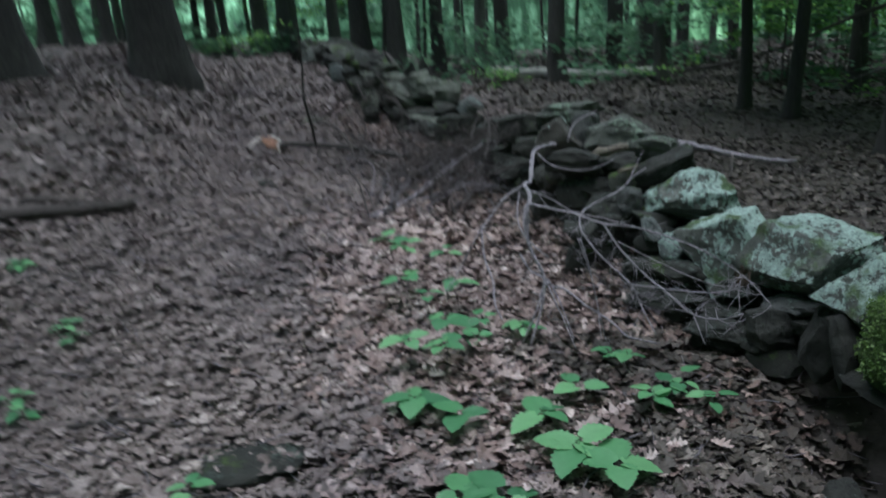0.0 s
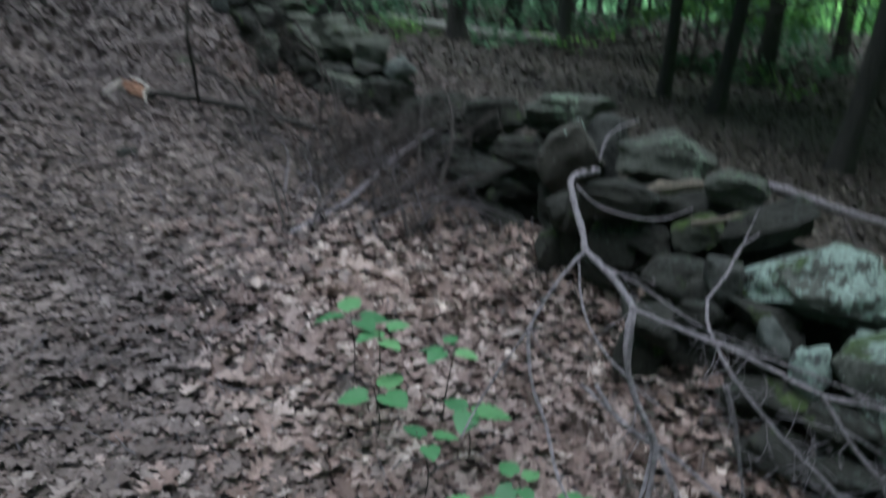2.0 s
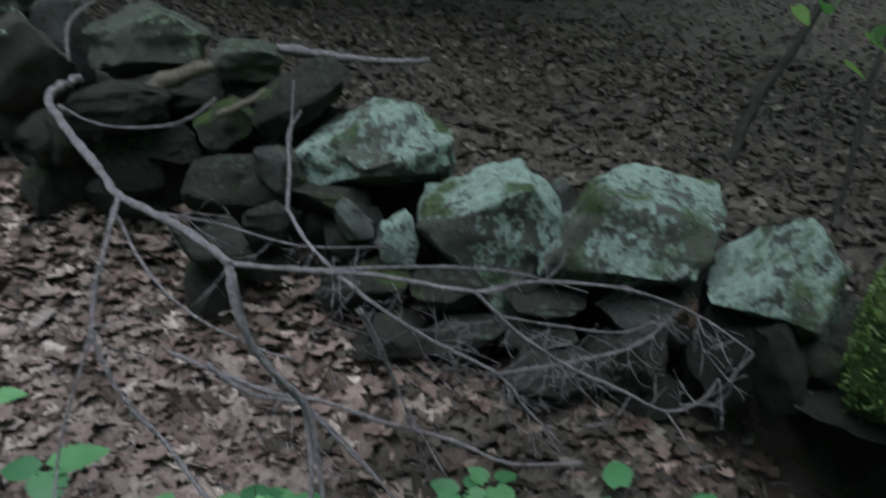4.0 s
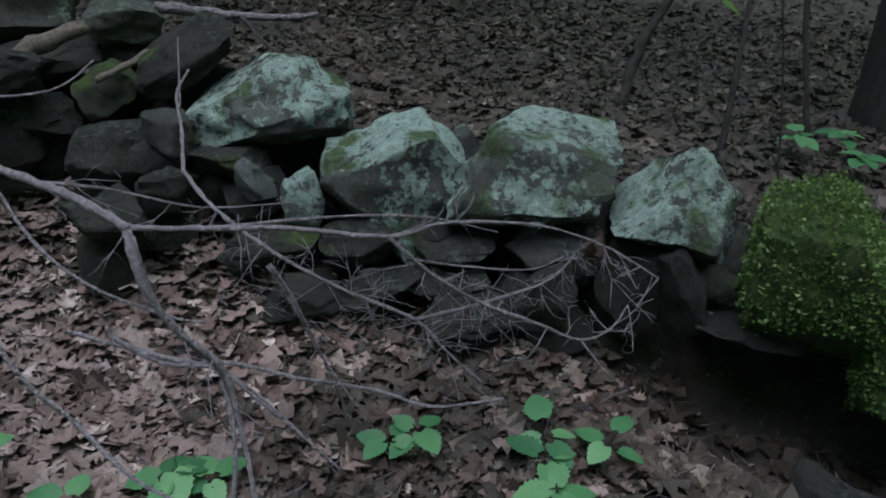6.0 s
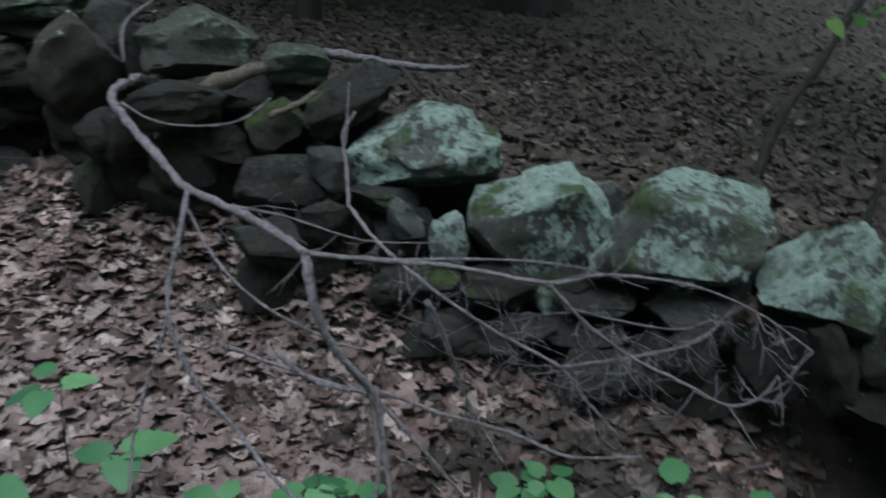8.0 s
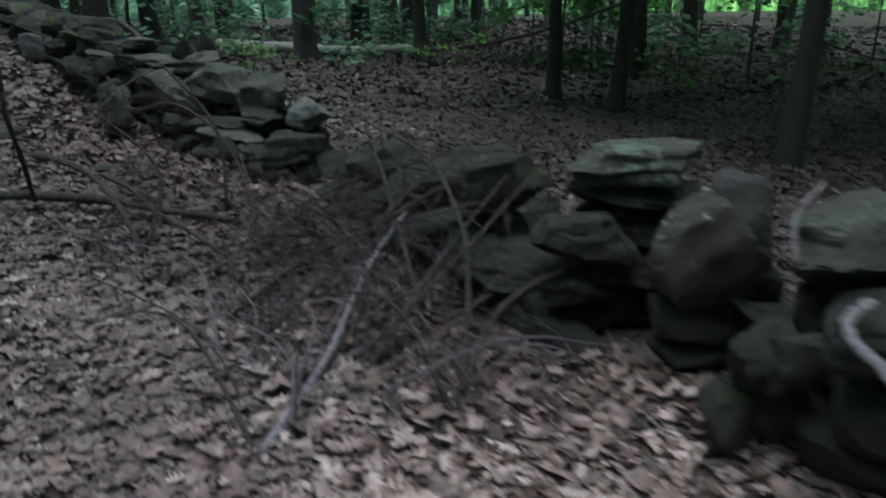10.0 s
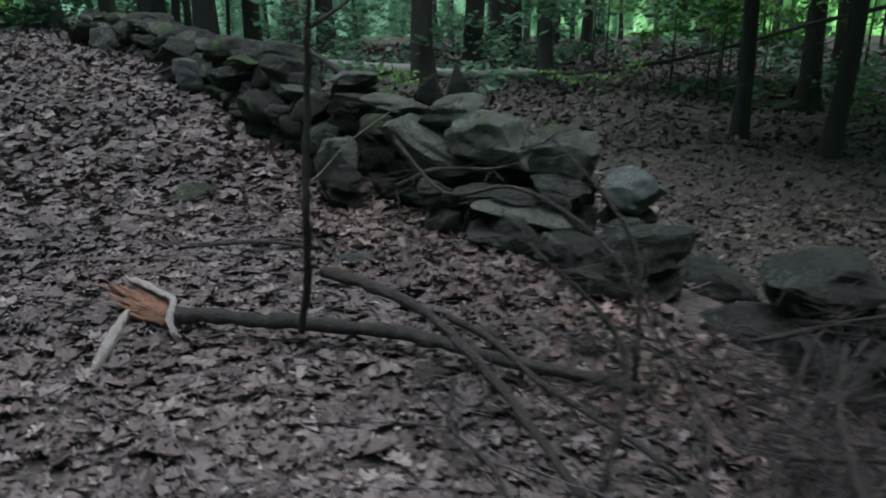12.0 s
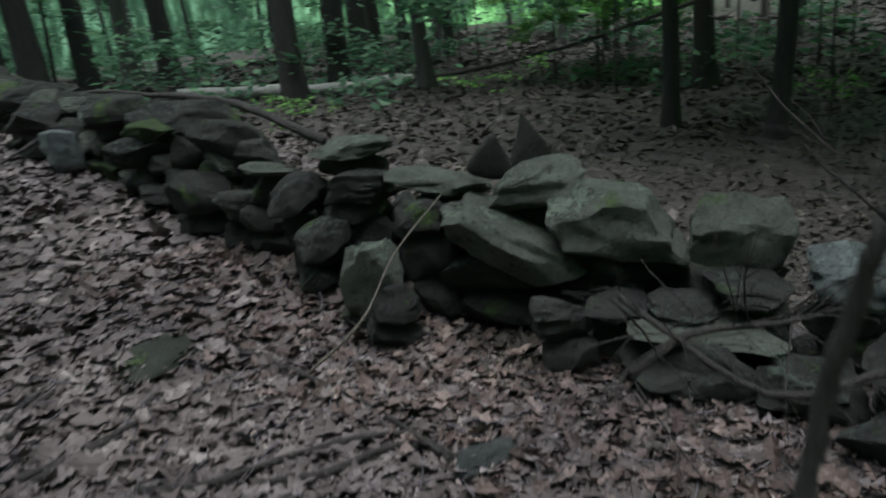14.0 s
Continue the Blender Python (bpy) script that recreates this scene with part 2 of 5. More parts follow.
SEEDLING = green_material("seedling_leaf", [(0.0, (0.065, 0.19, 0.085)), (0.5, (0.115, 0.31, 0.125)), (1.0, (0.22, 0.46, 0.2))], 0.35)
CANOPY = green_material("beech_leaf", [(0.0, (0.06, 0.16, 0.045)), (0.5, (0.18, 0.38, 0.085)), (1.0, (0.36, 0.6, 0.16))], 0.65)
FAR_LEAF = green_material("far_leaf", [(0.0, (0.05, 0.115, 0.065)), (0.6, (0.11, 0.23, 0.12)), (1.0, (0.22, 0.38, 0.2))], 0.5)

# ---- the lie of the land ----
WALL_LINE = ([-6, 0, 2.4, 3.2, 4.5, 6, 8, 9, 10, 12, 14.4, 18, 26], [4.2, 2.35, 1.62, 1.34, 1.06, 0.8, 0.36, -0.08, -0.42, -0.9, -1.3, -2.3, -4.6])
RISE = ([-90, -4, 0, 3, 4.5, 7.4, 9.5, 12.3, 16, 22, 60], [-1.0, -0.2, 0.02, 0.22, 0.33, 0.5, 0.65, 0.93, 1.2, 1.4, 1.6])


def wall_x(y):
    return np.interp(y, *WALL_LINE)


def ground_z(x, y):
    """Height of the forest floor: it climbs along the wall and falls away behind it."""
    x, y = np.asarray(x, float), np.asarray(y, float)
    d = x - wall_x(y)
    base = np.interp(y, *RISE)
    low = np.clip(-0.1 + 0.02 * (y - 14), -0.25, 0.4)
    behind = low + (base - low) * np.exp(-np.maximum(d, 0) / 3.0)
    ahead = base + 0.4 * np.clip(-d - 2.4, 0, 1.6) * np.clip((y - 3) / 6, 0, 1)
    z = np.where(d > 0, behind, ahead)
    z = z + 0.15 * np.exp(-((d + 0.30) / 0.30) ** 2) * np.clip((y - 2.9) / 0.7, 0, 1) * np.clip((5.2 - y) / 0.6, 0, 1)
    z = z - 0.27 * np.exp(-((d + 0.40) / 0.27) ** 2) * np.clip((2.5 - y) / 0.4, 0, 1) * np.clip((y - 0.9) / 0.4, 0, 1)
    return z + 0.02 * np.sin(2.3 * x + 1.1 * y) * np.cos(1.7 * y - 0.8 * x) + 0.012 * np.sin(5.1 * x) * np.sin(4.3 * y + 1)


def gz(x, y):
    return float(ground_z(x, y))


def mesh_object(name, bm, material, smooth=True):
    me = bpy.data.meshes.new(name)
    bm.to_mesh(me)
    bm.free()
    me.materials.append(material)
    if smooth:
        me.polygons.foreach_set("use_smooth", [True] * len(me.polygons))
    return new(name, me)


def pydata_object(name, verts, faces, material, smooth=False):
    me = bpy.data.meshes.new(name)
    me.from_pydata(verts, [], faces)
    me.materials.append(material)
    if smooth:
        me.polygons.foreach_set("use_smooth", [True] * len(me.polygons))
    return new(name, me)


def part(name, bm, material, parent, label=""):
    ob = mesh_object(name, bm, material)
    ob.parent = parent
    ob.matrix_parent_inverse = parent.matrix_basis.inverted()
    return tagged(ob, label) if label else ob


def empty(name, x, y, z):
    ob = new(name)
    ob.matrix_basis = Matrix.Translation((x, y, z))
    ob.empty_display_size = 0.1
    return ob


def graded(lo, hi, fine_lo, fine_hi, step, growth=1.16):
    out = list(np.arange(fine_lo, fine_hi + step / 2, step))
    s = step
    while out[-1] < hi:
        s *= growth
        out.append(out[-1] + s)
    s = step
    while out[0] > lo:
        s *= growth
        out.insert(0, out[0] - s)
    return np.array(out)


def build_ground():
    xs, ys = graded(-110, 110, -4.5, 5, 0.1), graded(-70, 130, -0.5, 13, 0.1)
    X, Y = np.meshgrid(xs, ys)
    Z = ground_z(X, Y) + np.random.RandomState(3).normal(0, 0.006, X.shape)
    w = len(xs)
    verts = np.stack([X.ravel(), Y.ravel(), Z.ravel()], 1).tolist()
    i = (np.arange(len(ys) - 1)[:, None] * w + np.arange(w - 1)[None, :]).ravel()
    faces = np.stack([i, i + 1, i + w + 1, i + w], 1).tolist()
    ob = pydata_object("ground", verts, faces, SOIL, True)
    tagged(ob, "brown forest floor of dark leaf mould rising beside the wall", "ground", kind="structure")


build_ground()


def build_backdrop():
    verts, faces = [], []
    count = 96
    for k in range(count):
        a = 2 * math.pi * k / count
        for h in (-3, 4, 24):
            r = 62 + 2 * math.sin(5 * a)
            verts.append((r * math.cos(a), 8 + r * math.sin(a), h + (2 * math.sin(9 * a) + math.sin(23 * a) if h > 9 else 0)))
        for j in (0, 1):
            p, q = 3 * k + j, 3 * ((k + 1) % count) + j
            faces.append((p, q, q + 1, p + 1))
    m, n, l, b = nodes_of("distant_wood_glow", 0.9)
    c = n.new("ShaderNodeTexCoord").outputs["Object"]
    mp = n.new("ShaderNodeMapping")
    mp.inputs["Scale"].default_value = (1, 1, 0.35)
    l.new(c, mp.inputs["Vector"])
    tex = noise_of(n, l, mp.outputs[0], 0.9, 6, 0.7)
    r = ramp_of(n, [(0.35, (0.015, 0.03, 0.016)), (0.55, (0.04, 0.085, 0.04)), (0.75, (0.1, 0.18, 0.09))])
    l.new(tex.outputs["Fac"], r.inputs["Fac"])
    l.new(r.outputs["Color"], b.inputs["Base Color"])
    # Daylight between the far trees is painted on as glowing patches.
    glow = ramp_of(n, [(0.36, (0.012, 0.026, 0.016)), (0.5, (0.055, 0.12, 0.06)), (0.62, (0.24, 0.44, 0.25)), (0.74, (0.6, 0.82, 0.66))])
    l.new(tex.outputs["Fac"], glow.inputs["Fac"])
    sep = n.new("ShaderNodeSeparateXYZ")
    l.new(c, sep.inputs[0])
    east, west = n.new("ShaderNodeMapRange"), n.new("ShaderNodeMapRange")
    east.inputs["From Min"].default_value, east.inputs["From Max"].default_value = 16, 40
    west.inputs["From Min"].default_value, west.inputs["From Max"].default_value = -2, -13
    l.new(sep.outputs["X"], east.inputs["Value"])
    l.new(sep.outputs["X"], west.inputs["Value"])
    tinted_glow = mix_of(n, l, east.outputs[0], glow.outputs["Color"], mix_of(n, l, 1.0, glow.outputs["Color"], (0.85, 1.0, 0.42), "MULTIPLY"))
    l.new(tinted_glow, b.inputs["Emission Color"])
    # The painted glow is set stronger towards the east and west.
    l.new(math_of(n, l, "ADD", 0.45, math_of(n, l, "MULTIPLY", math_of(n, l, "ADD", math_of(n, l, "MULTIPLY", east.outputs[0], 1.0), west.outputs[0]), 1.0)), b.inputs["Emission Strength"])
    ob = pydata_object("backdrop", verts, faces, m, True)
    tagged(ob, "green backdrop of distant woodland with its light painted on as glow", "backdrop", kind="structure")


build_backdrop()


# ---- tubes: branches, twigs and trunks ----
def curve_points(points, steps):
    """A smooth line through the points (Catmull-Rom)."""
    p = [Vector(q) for q in points]
    p = [p[0] * 2 - p[1]] + p + [p[-1] * 2 - p[-2]]
    out = []
    for i in range(1, len(p) - 2):
        for k in range(steps):
            t = k / steps
            out.append(0.5 * ((2 * p[i]) + (p[i + 1] - p[i - 1]) * t + (2 * p[i - 1] - 5 * p[i] + 4 * p[i + 1] - p[i + 2]) * t * t + (3 * p[i] - p[i - 1] - 3 * p[i + 1] + p[i + 2]) * t ** 3))
    out.append(p[-2])
    return out


def add_tube(bm, points, r0, r1, sides=7, steps=4, knot=0.2, rng=None):
    rng = rng or random.Random(7)
    line = curve_points(points, steps)
    rings = []
    side = Vector((0.31, 0.77, 0.56))
    for i, c in enumerate(line):
        d = (line[min(i + 1, len(line) - 1)] - line[max(i - 1, 0)]).normalized()
        u = d.cross(side).normalized()
        v = d.cross(u)
        f = i / (len(line) - 1)
        r = r0 + (r1 - r0) * f
        r *= 1 + knot * (rng.random() - 0.5) * 2
        c = c + (u * (rng.random() - 0.5) + v * (rng.random() - 0.5)) * r * 0.5
        rings.append([bm.verts.new(c + (u * math.cos(a) + v * math.sin(a)) * r * (1 + knot * (rng.random() - 0.5))) for a in (2 * math.pi * k / sides for k in range(sides))])
    for a, b in zip(rings, rings[1:]):
        for k in range(sides):
            bm.faces.new((a[k], a[(k + 1) % sides], b[(k + 1) % sides], b[k]))
    bm.faces.new(list(reversed(rings[0])))
    bm.faces.new(rings[-1])


def tube(points, r0, r1, sides=7, steps=4, seed=1):
    bm = bmesh.new()
    add_tube(bm, points, r0, r1, sides, steps, rng=random.Random(seed))
    return bm


def add_twigs(bm, points, count, length, r, rng, droop=-0.2, sides=4):
    """Fine side shoots that fork once, along a line."""
    line = curve_points(points, 6)
    for _ in range(count):
        i = rng.randrange(len(line))
        c = line[i]
        d = Vector((rng.uniform(-1, 1), rng.uniform(-1, 1), rng.uniform(-0.7, 0.7) + droop)).normalized()
        n = length * rng.uniform(0.4, 1.2)
        mid = c + d * n * 0.5 + Vector((rng.uniform(-1, 1), rng.uniform(-1, 1), rng.uniform(-1, 1))) * n * 0.12
        end = c + d * n + Vector((rng.uniform(-1, 1), rng.uniform(-1, 1), rng.uniform(-1, 1))) * n * 0.25
        hook = end + Vector((rng.uniform(-1, 1), rng.uniform(-1, 1), rng.uniform(-0.4, 1))).normalized() * n * 0.25
        add_tube(bm, [c, mid, end, hook], r, r * 0.4, sides, 2, rng=rng)
        for _ in range(3):
            e2 = mid + (d + Vector((rng.uniform(-1, 1), rng.uniform(-1, 1), rng.uniform(-1, 1))) * 0.9).normalized() * n * 0.45
            add_tube(bm, [mid, (mid + e2) / 2 + Vector((0, 0, 0.006)), e2], r * 0.6, r * 0.3, 3, 1, rng=rng)


# ---- the dry-stone wall ----
def rock_bmesh(dims, seed, level=3, cuts=9, rough=0.05, faces=()):
    """A broken fieldstone: a blunt block with split faces, chips and a rough skin."""
    rng = random.Random(seed)
    bm = bmesh.new()
    bmesh.ops.create_icosphere(bm, subdivisions=level, radius=1.0)
    planes = [(Vector(n).normalized(), c) for *n, c in faces]
    for _ in range(cuts):
        n = Vector((rng.gauss(0, 1), rng.gauss(0, 1), rng.gauss(0, 0.9))).normalized()
        planes.append((n, rng.uniform(0.6, 0.92)))
    off = Vector((rng.uniform(-50, 50), rng.uniform(-50, 50), rng.uniform(-50, 50)))
    lean = (0, 0) if faces else (rng.uniform(-0.25, 0.25), rng.uniform(-0.25, 0.25))
    for v in bm.verts:
        big = max(abs(c) for c in v.co)
        p = v.co.normalized() * 0.45 + v.co / big * 0.55
        for n, c in planes:
            k = p.dot(n) - c
            if k > 0:
                p -= n * k * 0.97
        p.x += lean[0] * p.z
        p.y += lean[1] * p.z
        layer = 0.03 * math.sin(9 * p.z + 3 * noise.noise(p * 1.2 + off))
        p += p.normalized() * (noise.noise(p * 1.5 + off) * rough * 1.8 + noise.noise(p * 4.0 + off) * rough * 1.1 + noise.noise(p * 9 + off) * rough * 0.7 + noise.noise(p * 21 + off) * rough * 0.35 + layer)
        v.co = Vector((p.x * dims[0] / 2, p.y * dims[1] / 2, p.z * dims[2] / 2)) * 1.08
    return bm


STONES = []


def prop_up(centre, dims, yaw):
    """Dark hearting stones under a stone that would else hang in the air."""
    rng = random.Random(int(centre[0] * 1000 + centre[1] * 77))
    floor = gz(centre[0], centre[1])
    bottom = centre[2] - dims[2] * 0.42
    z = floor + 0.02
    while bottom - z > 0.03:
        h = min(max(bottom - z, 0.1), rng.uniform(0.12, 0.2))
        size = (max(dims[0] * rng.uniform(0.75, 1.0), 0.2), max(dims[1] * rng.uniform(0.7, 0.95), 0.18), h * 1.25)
        # Below y 3.5 these stones carry the wall's shade in their colour.
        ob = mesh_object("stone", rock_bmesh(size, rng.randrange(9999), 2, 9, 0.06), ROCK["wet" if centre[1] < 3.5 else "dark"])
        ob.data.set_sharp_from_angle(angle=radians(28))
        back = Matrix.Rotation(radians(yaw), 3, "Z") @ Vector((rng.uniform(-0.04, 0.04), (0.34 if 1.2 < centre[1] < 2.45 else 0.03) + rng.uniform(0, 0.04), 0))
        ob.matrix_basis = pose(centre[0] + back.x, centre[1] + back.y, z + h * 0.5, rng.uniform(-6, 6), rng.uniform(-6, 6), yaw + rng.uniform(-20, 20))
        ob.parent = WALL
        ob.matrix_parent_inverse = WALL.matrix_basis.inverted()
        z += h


WALL = empty("stone_wall", float(wall_x(6.0)), 6.0, gz(wall_x(6.0), 6.0))
tagged(WALL, "low tumbled dry-stone wall of lichened and mossy fieldstones", "stone wall")
STONE_WORDS = {"lichen": "pale green lichen-covered grey stone", "moss": "thick green moss over a rounded stone", "pale": "pale lichened small stone", "pale2": "smooth pale grey stone",
               "mossy": "dark stone with green moss", "wet": "stone in the wall hollow, coloured black for the shade there"}


def lay_stone(centre, dims, yaw, tilt, style, faces=()):
    k = len(STONES)
    bm = rock_bmesh(dims, 100 + k, 5 if style in ("lichen", "moss") else 4, (0 if style == "moss" else 3) if faces else {"moss": 3, "lichen": 6}.get(style, 10), 0.05 if faces else 0.06, faces)
    ob = mesh_object("stone", bm, ROCK[style])
    ob.data.set_sharp_from_angle(angle=radians(28))
    ob.matrix_basis = pose(*centre, 0, -tilt, yaw)
    ob.parent = WALL
    ob.matrix_parent_inverse = WALL.matrix_basis.inverted()
    prop_up(centre, dims, yaw)
    if style in STONE_WORDS:
        tagged(ob, STONE_WORDS[style])
    return ob


STONES.append(lay_stone((1.19, 3.52, 0.735), (0.46, 0.33, 0.30), -52, 6, "lichen", ((-0.6, 0, 0.8, 0.62), (0, -0.5, -0.85, 0.6), (0.8, 0, 0.6, 0.88), (-0.1, -0.75, 0.65, 0.78))))
STONES.append(lay_stone((1.235, 3.105, 0.56), (0.39, 0.34, 0.43), -59, -3, "lichen", ((-0.75, -0.1, -0.65, 0.88), (0.85, -0.1, -0.55, 0.80), (0.3, -0.95, 0.1, 0.72), (-0.45, 0, 0.9, 0.86), (0.6, 0, 0.8, 0.95))))
STONES.append(lay_stone((1.42, 2.97, 0.60), (0.09, 0.14, 0.2), -64, 1, "grey"))
STONES.append(lay_stone((1.40, 2.72, 0.62), (0.50, 0.36, 0.35), -66, 0, "lichen", ((-0.9, 0, 0.42, 0.74), (0.32, -0.1, 0.95, 0.74), (0.1, -0.92, 0.38, 0.78), (0.1, -0.6, -0.8, 0.67), (0.97, 0, 0.2, 0.88))))
STONES.append(lay_stone((1.44, 2.34, 0.59), (0.35, 0.30, 0.33), -75, 2, "lichen", ((-0.72, -0.1, 0.68, 0.5), (0.8, 0, 0.6, 0.8), (0.1, -0.85, 0.5, 0.74), (-0.15, -0.6, -0.8, 0.64))))
STONES.append(lay_stone((1.05, 3.30, 0.555), (0.13, 0.12, 0.16), -55, -8, "pale"))
STONES.append(lay_stone((0.98, 3.41, 0.60), (0.13, 0.12, 0.12), -47, -24, "pale2"))
STONES.append(lay_stone((1.08, 4.51, 0.95), (0.41, 0.31, 0.21), -33, -4, "patchy"))
STONES.append(lay_stone((0.98, 4.90, 0.90), (0.22, 0.17, 0.29), -28, 1, "grey"))
STONES.append(lay_stone((1.21, 4.09, 0.90), (0.24, 0.18, 0.13), -40, -7, "patchy"))
STONES.append(lay_stone((0.98, 4.31, 0.81), (0.39, 0.29, 0.11), -33, 13, "dark"))
STONES.append(lay_stone((0.83, 4.14, 0.70), (0.24, 0.18, 0.12), -33, 6, "dark"))
STONES.append(lay_stone((1.01, 4.01, 0.75), (0.19, 0.14, 0.17), -38, 1, "mossy"))
STONES.append(lay_stone((1.19, 3.82, 0.85), (0.33, 0.25, 0.15), -44, 26, "dark"))
STONES.append(lay_stone((0.69, 4.34, 0.72), (0.19, 0.14, 0.18), -28, 1, "dark"))
STONES.append(lay_stone((0.87, 3.82, 0.63), (0.25, 0.19, 0.15), -38, 1, "dark"))
STONES.append(lay_stone((0.93, 3.66, 0.71), (0.12, 0.12, 0.14), -42, 1, "grey"))
STONES.append(lay_stone((0.84, 3.59, 0.60), (0.16, 0.12, 0.12), -41, 1, "dark"))
STONES.append(lay_stone((0.66, 3.65, 0.58), (0.19, 0.14, 0.08), -36, 1, "dark"))
STONES.append(lay_stone((1.02, 3.52, 0.64), (0.23, 0.17, 0.07), -46, 1, "dark"))
STONES.append(lay_stone((1.19, 2.90, 0.46), (0.26, 0.20, 0.04), -63, 1, "dark"))
STONES.append(lay_stone((1.29, 2.65, 0.46), (0.26, 0.2, 0.08), -69, 1, "grey"))
STONES.append(lay_stone((1.04, 3.10, 0.47), (0.20, 0.15, 0.11), -56, 1, "dark"))
STONES.append(lay_stone((1.13, 2.87, 0.38), (0.21, 0.16, 0.06), -63, 1, "dark"))
STONES.append(lay_stone((1.20, 2.64, 0.35), (0.21, 0.15, 0.12), -71, 1, "dark"))
STONES.append(lay_stone((1.05, 2.76, 0.33), (0.23, 0.17, 0.10), -66, 1, "dark"))
# Two stones coloured black to stand for the shade of the hollow.
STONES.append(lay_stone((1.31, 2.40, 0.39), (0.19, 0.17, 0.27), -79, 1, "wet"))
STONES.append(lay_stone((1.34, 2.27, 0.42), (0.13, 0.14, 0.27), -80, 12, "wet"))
STONES.append(lay_stone((1.39, 2.22, 0.44), (0.11, 0.12, 0.13), -85, -29, "mossy"))
STONES.append(lay_stone((1.10, 1.80, 0.10), (0.2, 0.2, 0.16), -89, 1, "dark"))
STONES.append(lay_stone((1.20, 2.58, 0.38), (0.17, 0.16, 0.2), -72, 4, "dark"))
STONES.append(lay_stone((1.01, 3.04, 0.37), (0.22, 0.16, 0.10), -57, 1, "dark"))
STONES.append(lay_stone((0.96, 3.34, 0.45), (0.29, 0.22, 0.11), -49, 1, "dark"))
STONES.append(lay_stone((0.90, 3.18, 0.36), (0.19, 0.14, 0.09), -51, 1, "dark"))
STONES.append(lay_stone((1.45, 1.96, 0.475), (0.33, 0.36, 0.46), -85, 4, "moss", ((0.7, 0, 0.7, 0.78), (0, -0.55, -0.83, 0.62))))
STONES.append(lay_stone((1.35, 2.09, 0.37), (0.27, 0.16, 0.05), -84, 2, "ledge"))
STONES.append(lay_stone((1.46, 1.64, 0.30), (0.34, 0.38, 0.42), -96, 6, "moss", ((0.6, 0, 0.8, 0.85), (0, -0.6, -0.8, 0.6))))
# Black stones added where the hollow holds only shade.
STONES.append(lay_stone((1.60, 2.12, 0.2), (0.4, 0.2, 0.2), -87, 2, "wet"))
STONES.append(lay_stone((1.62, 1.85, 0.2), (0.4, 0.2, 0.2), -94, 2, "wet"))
STONES.append(lay_stone((0.77, 4.76, 0.85), (0.31, 0.23, 0.30), -27, 39, "brown"))
STONES.append(lay_stone((0.95, 4.78, 0.90), (0.15, 0.12, 0.31), -30, 14, "grey"))
STONES.append(lay_stone((0.93, 5.32, 1.00), (0.49, 0.37, 0.15), -25, 4, "patchy"))
STONES.append(lay_stone((0.70, 5.33, 0.77), (0.35, 0.26, 0.18), -22, 4, "dark"))
STONES.append(lay_stone((0.70, 5.86, 0.84), (0.38, 0.28, 0.25), -19, 4, "dark"))
STONES.append(lay_stone((0.74, 4.15, 0.86), (0.28, 0.21, 0.13), -33, 4, "dark"))
STONES.append(lay_stone((0.63, 4.39, 0.75), (0.19, 0.14, 0.11), -28, 4, "dark"))
STONES.append(lay_stone((0.01, 8.77, 1.02), (0.54, 0.41, 0.27), -42, -9, "big"))
STONES.append(lay_stone((-0.14, 9.03, 1.16), (0.37, 0.28, 0.16), -36, 6, "big"))
STONES.append(lay_stone((-0.24, 9.07, 0.96), (0.64, 0.48, 0.18), -34, -28, "big"))
STONES.append(lay_stone((0.23, 8.38, 1.02), (0.32, 0.24, 0.25), -52, -6, "big"))
STONES.append(lay_stone((0.16, 8.30, 0.86), (0.29, 0.22, 0.09), -52, -6, "dark"))
STONES.append(lay_stone((-0.35, 8.65, 0.82), (0.17, 0.13, 0.09), -38, -6, "dark"))
STONES.append(lay_stone((-0.17, 8.57, 0.81), (0.24, 0.18, 0.07), -42, -6, "dark"))
STONES.append(lay_stone((-0.02, 8.39, 0.80), (0.25, 0.19, 0.08), -48, -6, "dark"))
STONES.append(lay_stone((-0.01, 8.32, 0.76), (0.43, 0.32, 0.04), -49, -9, "big"))
STONES.append(lay_stone((-0.13, 8.30, 0.65), (0.38, 0.29, 0.08), -48, -6, "dark"))
STONES.append(lay_stone((0.01, 8.04, 0.65), (0.22, 0.17, 0.13), -55, -6, "dark"))
STONES.append(lay_stone((0.42, 8.09, 0.88), (0.29, 0.22, 0.18), -59, -6, "pale2"))
STONES.append(lay_stone((-0.34, 9.39, 1.17), (0.38, 0.29, 0.10), -29, -6, "big"))
STONES.append(lay_stone((-0.50, 9.82, 1.28), (0.39, 0.29, 0.10), -23, -3, "big"))
STONES.append(lay_stone((-0.54, 9.70, 1.14), (0.30, 0.22, 0.13), -23, -6, "dark"))
STONES.append(lay_stone((-0.73, 9.95, 1.11), (0.24, 0.18, 0.18), -19, -6, "dark"))
STONES.append(lay_stone((-0.76, 10.24, 1.19), (0.24, 0.18, 0.05), -17, -11, "big"))
STONES.append(lay_stone((-0.72, 9.33, 0.88), (0.26, 0.19, 0.35), -23, 14, "big"))
STONES.append(lay_stone((-0.70, 9.15, 0.81), (0.18, 0.13, 0.13), -25, -6, "dark"))
STONES.append(lay_stone((-0.74, 10.90, 1.25), (0.39, 0.29, 0.24), -15, -14, "dark"))
STONES.append(lay_stone((-0.79, 11.35, 1.38), (0.44, 0.33, 0.18), -13, -6, "dark"))
STONES.append(lay_stone((-1.10, 12.34, 1.38), (0.39, 0.29, 0.25), -7, -6, "dark"))
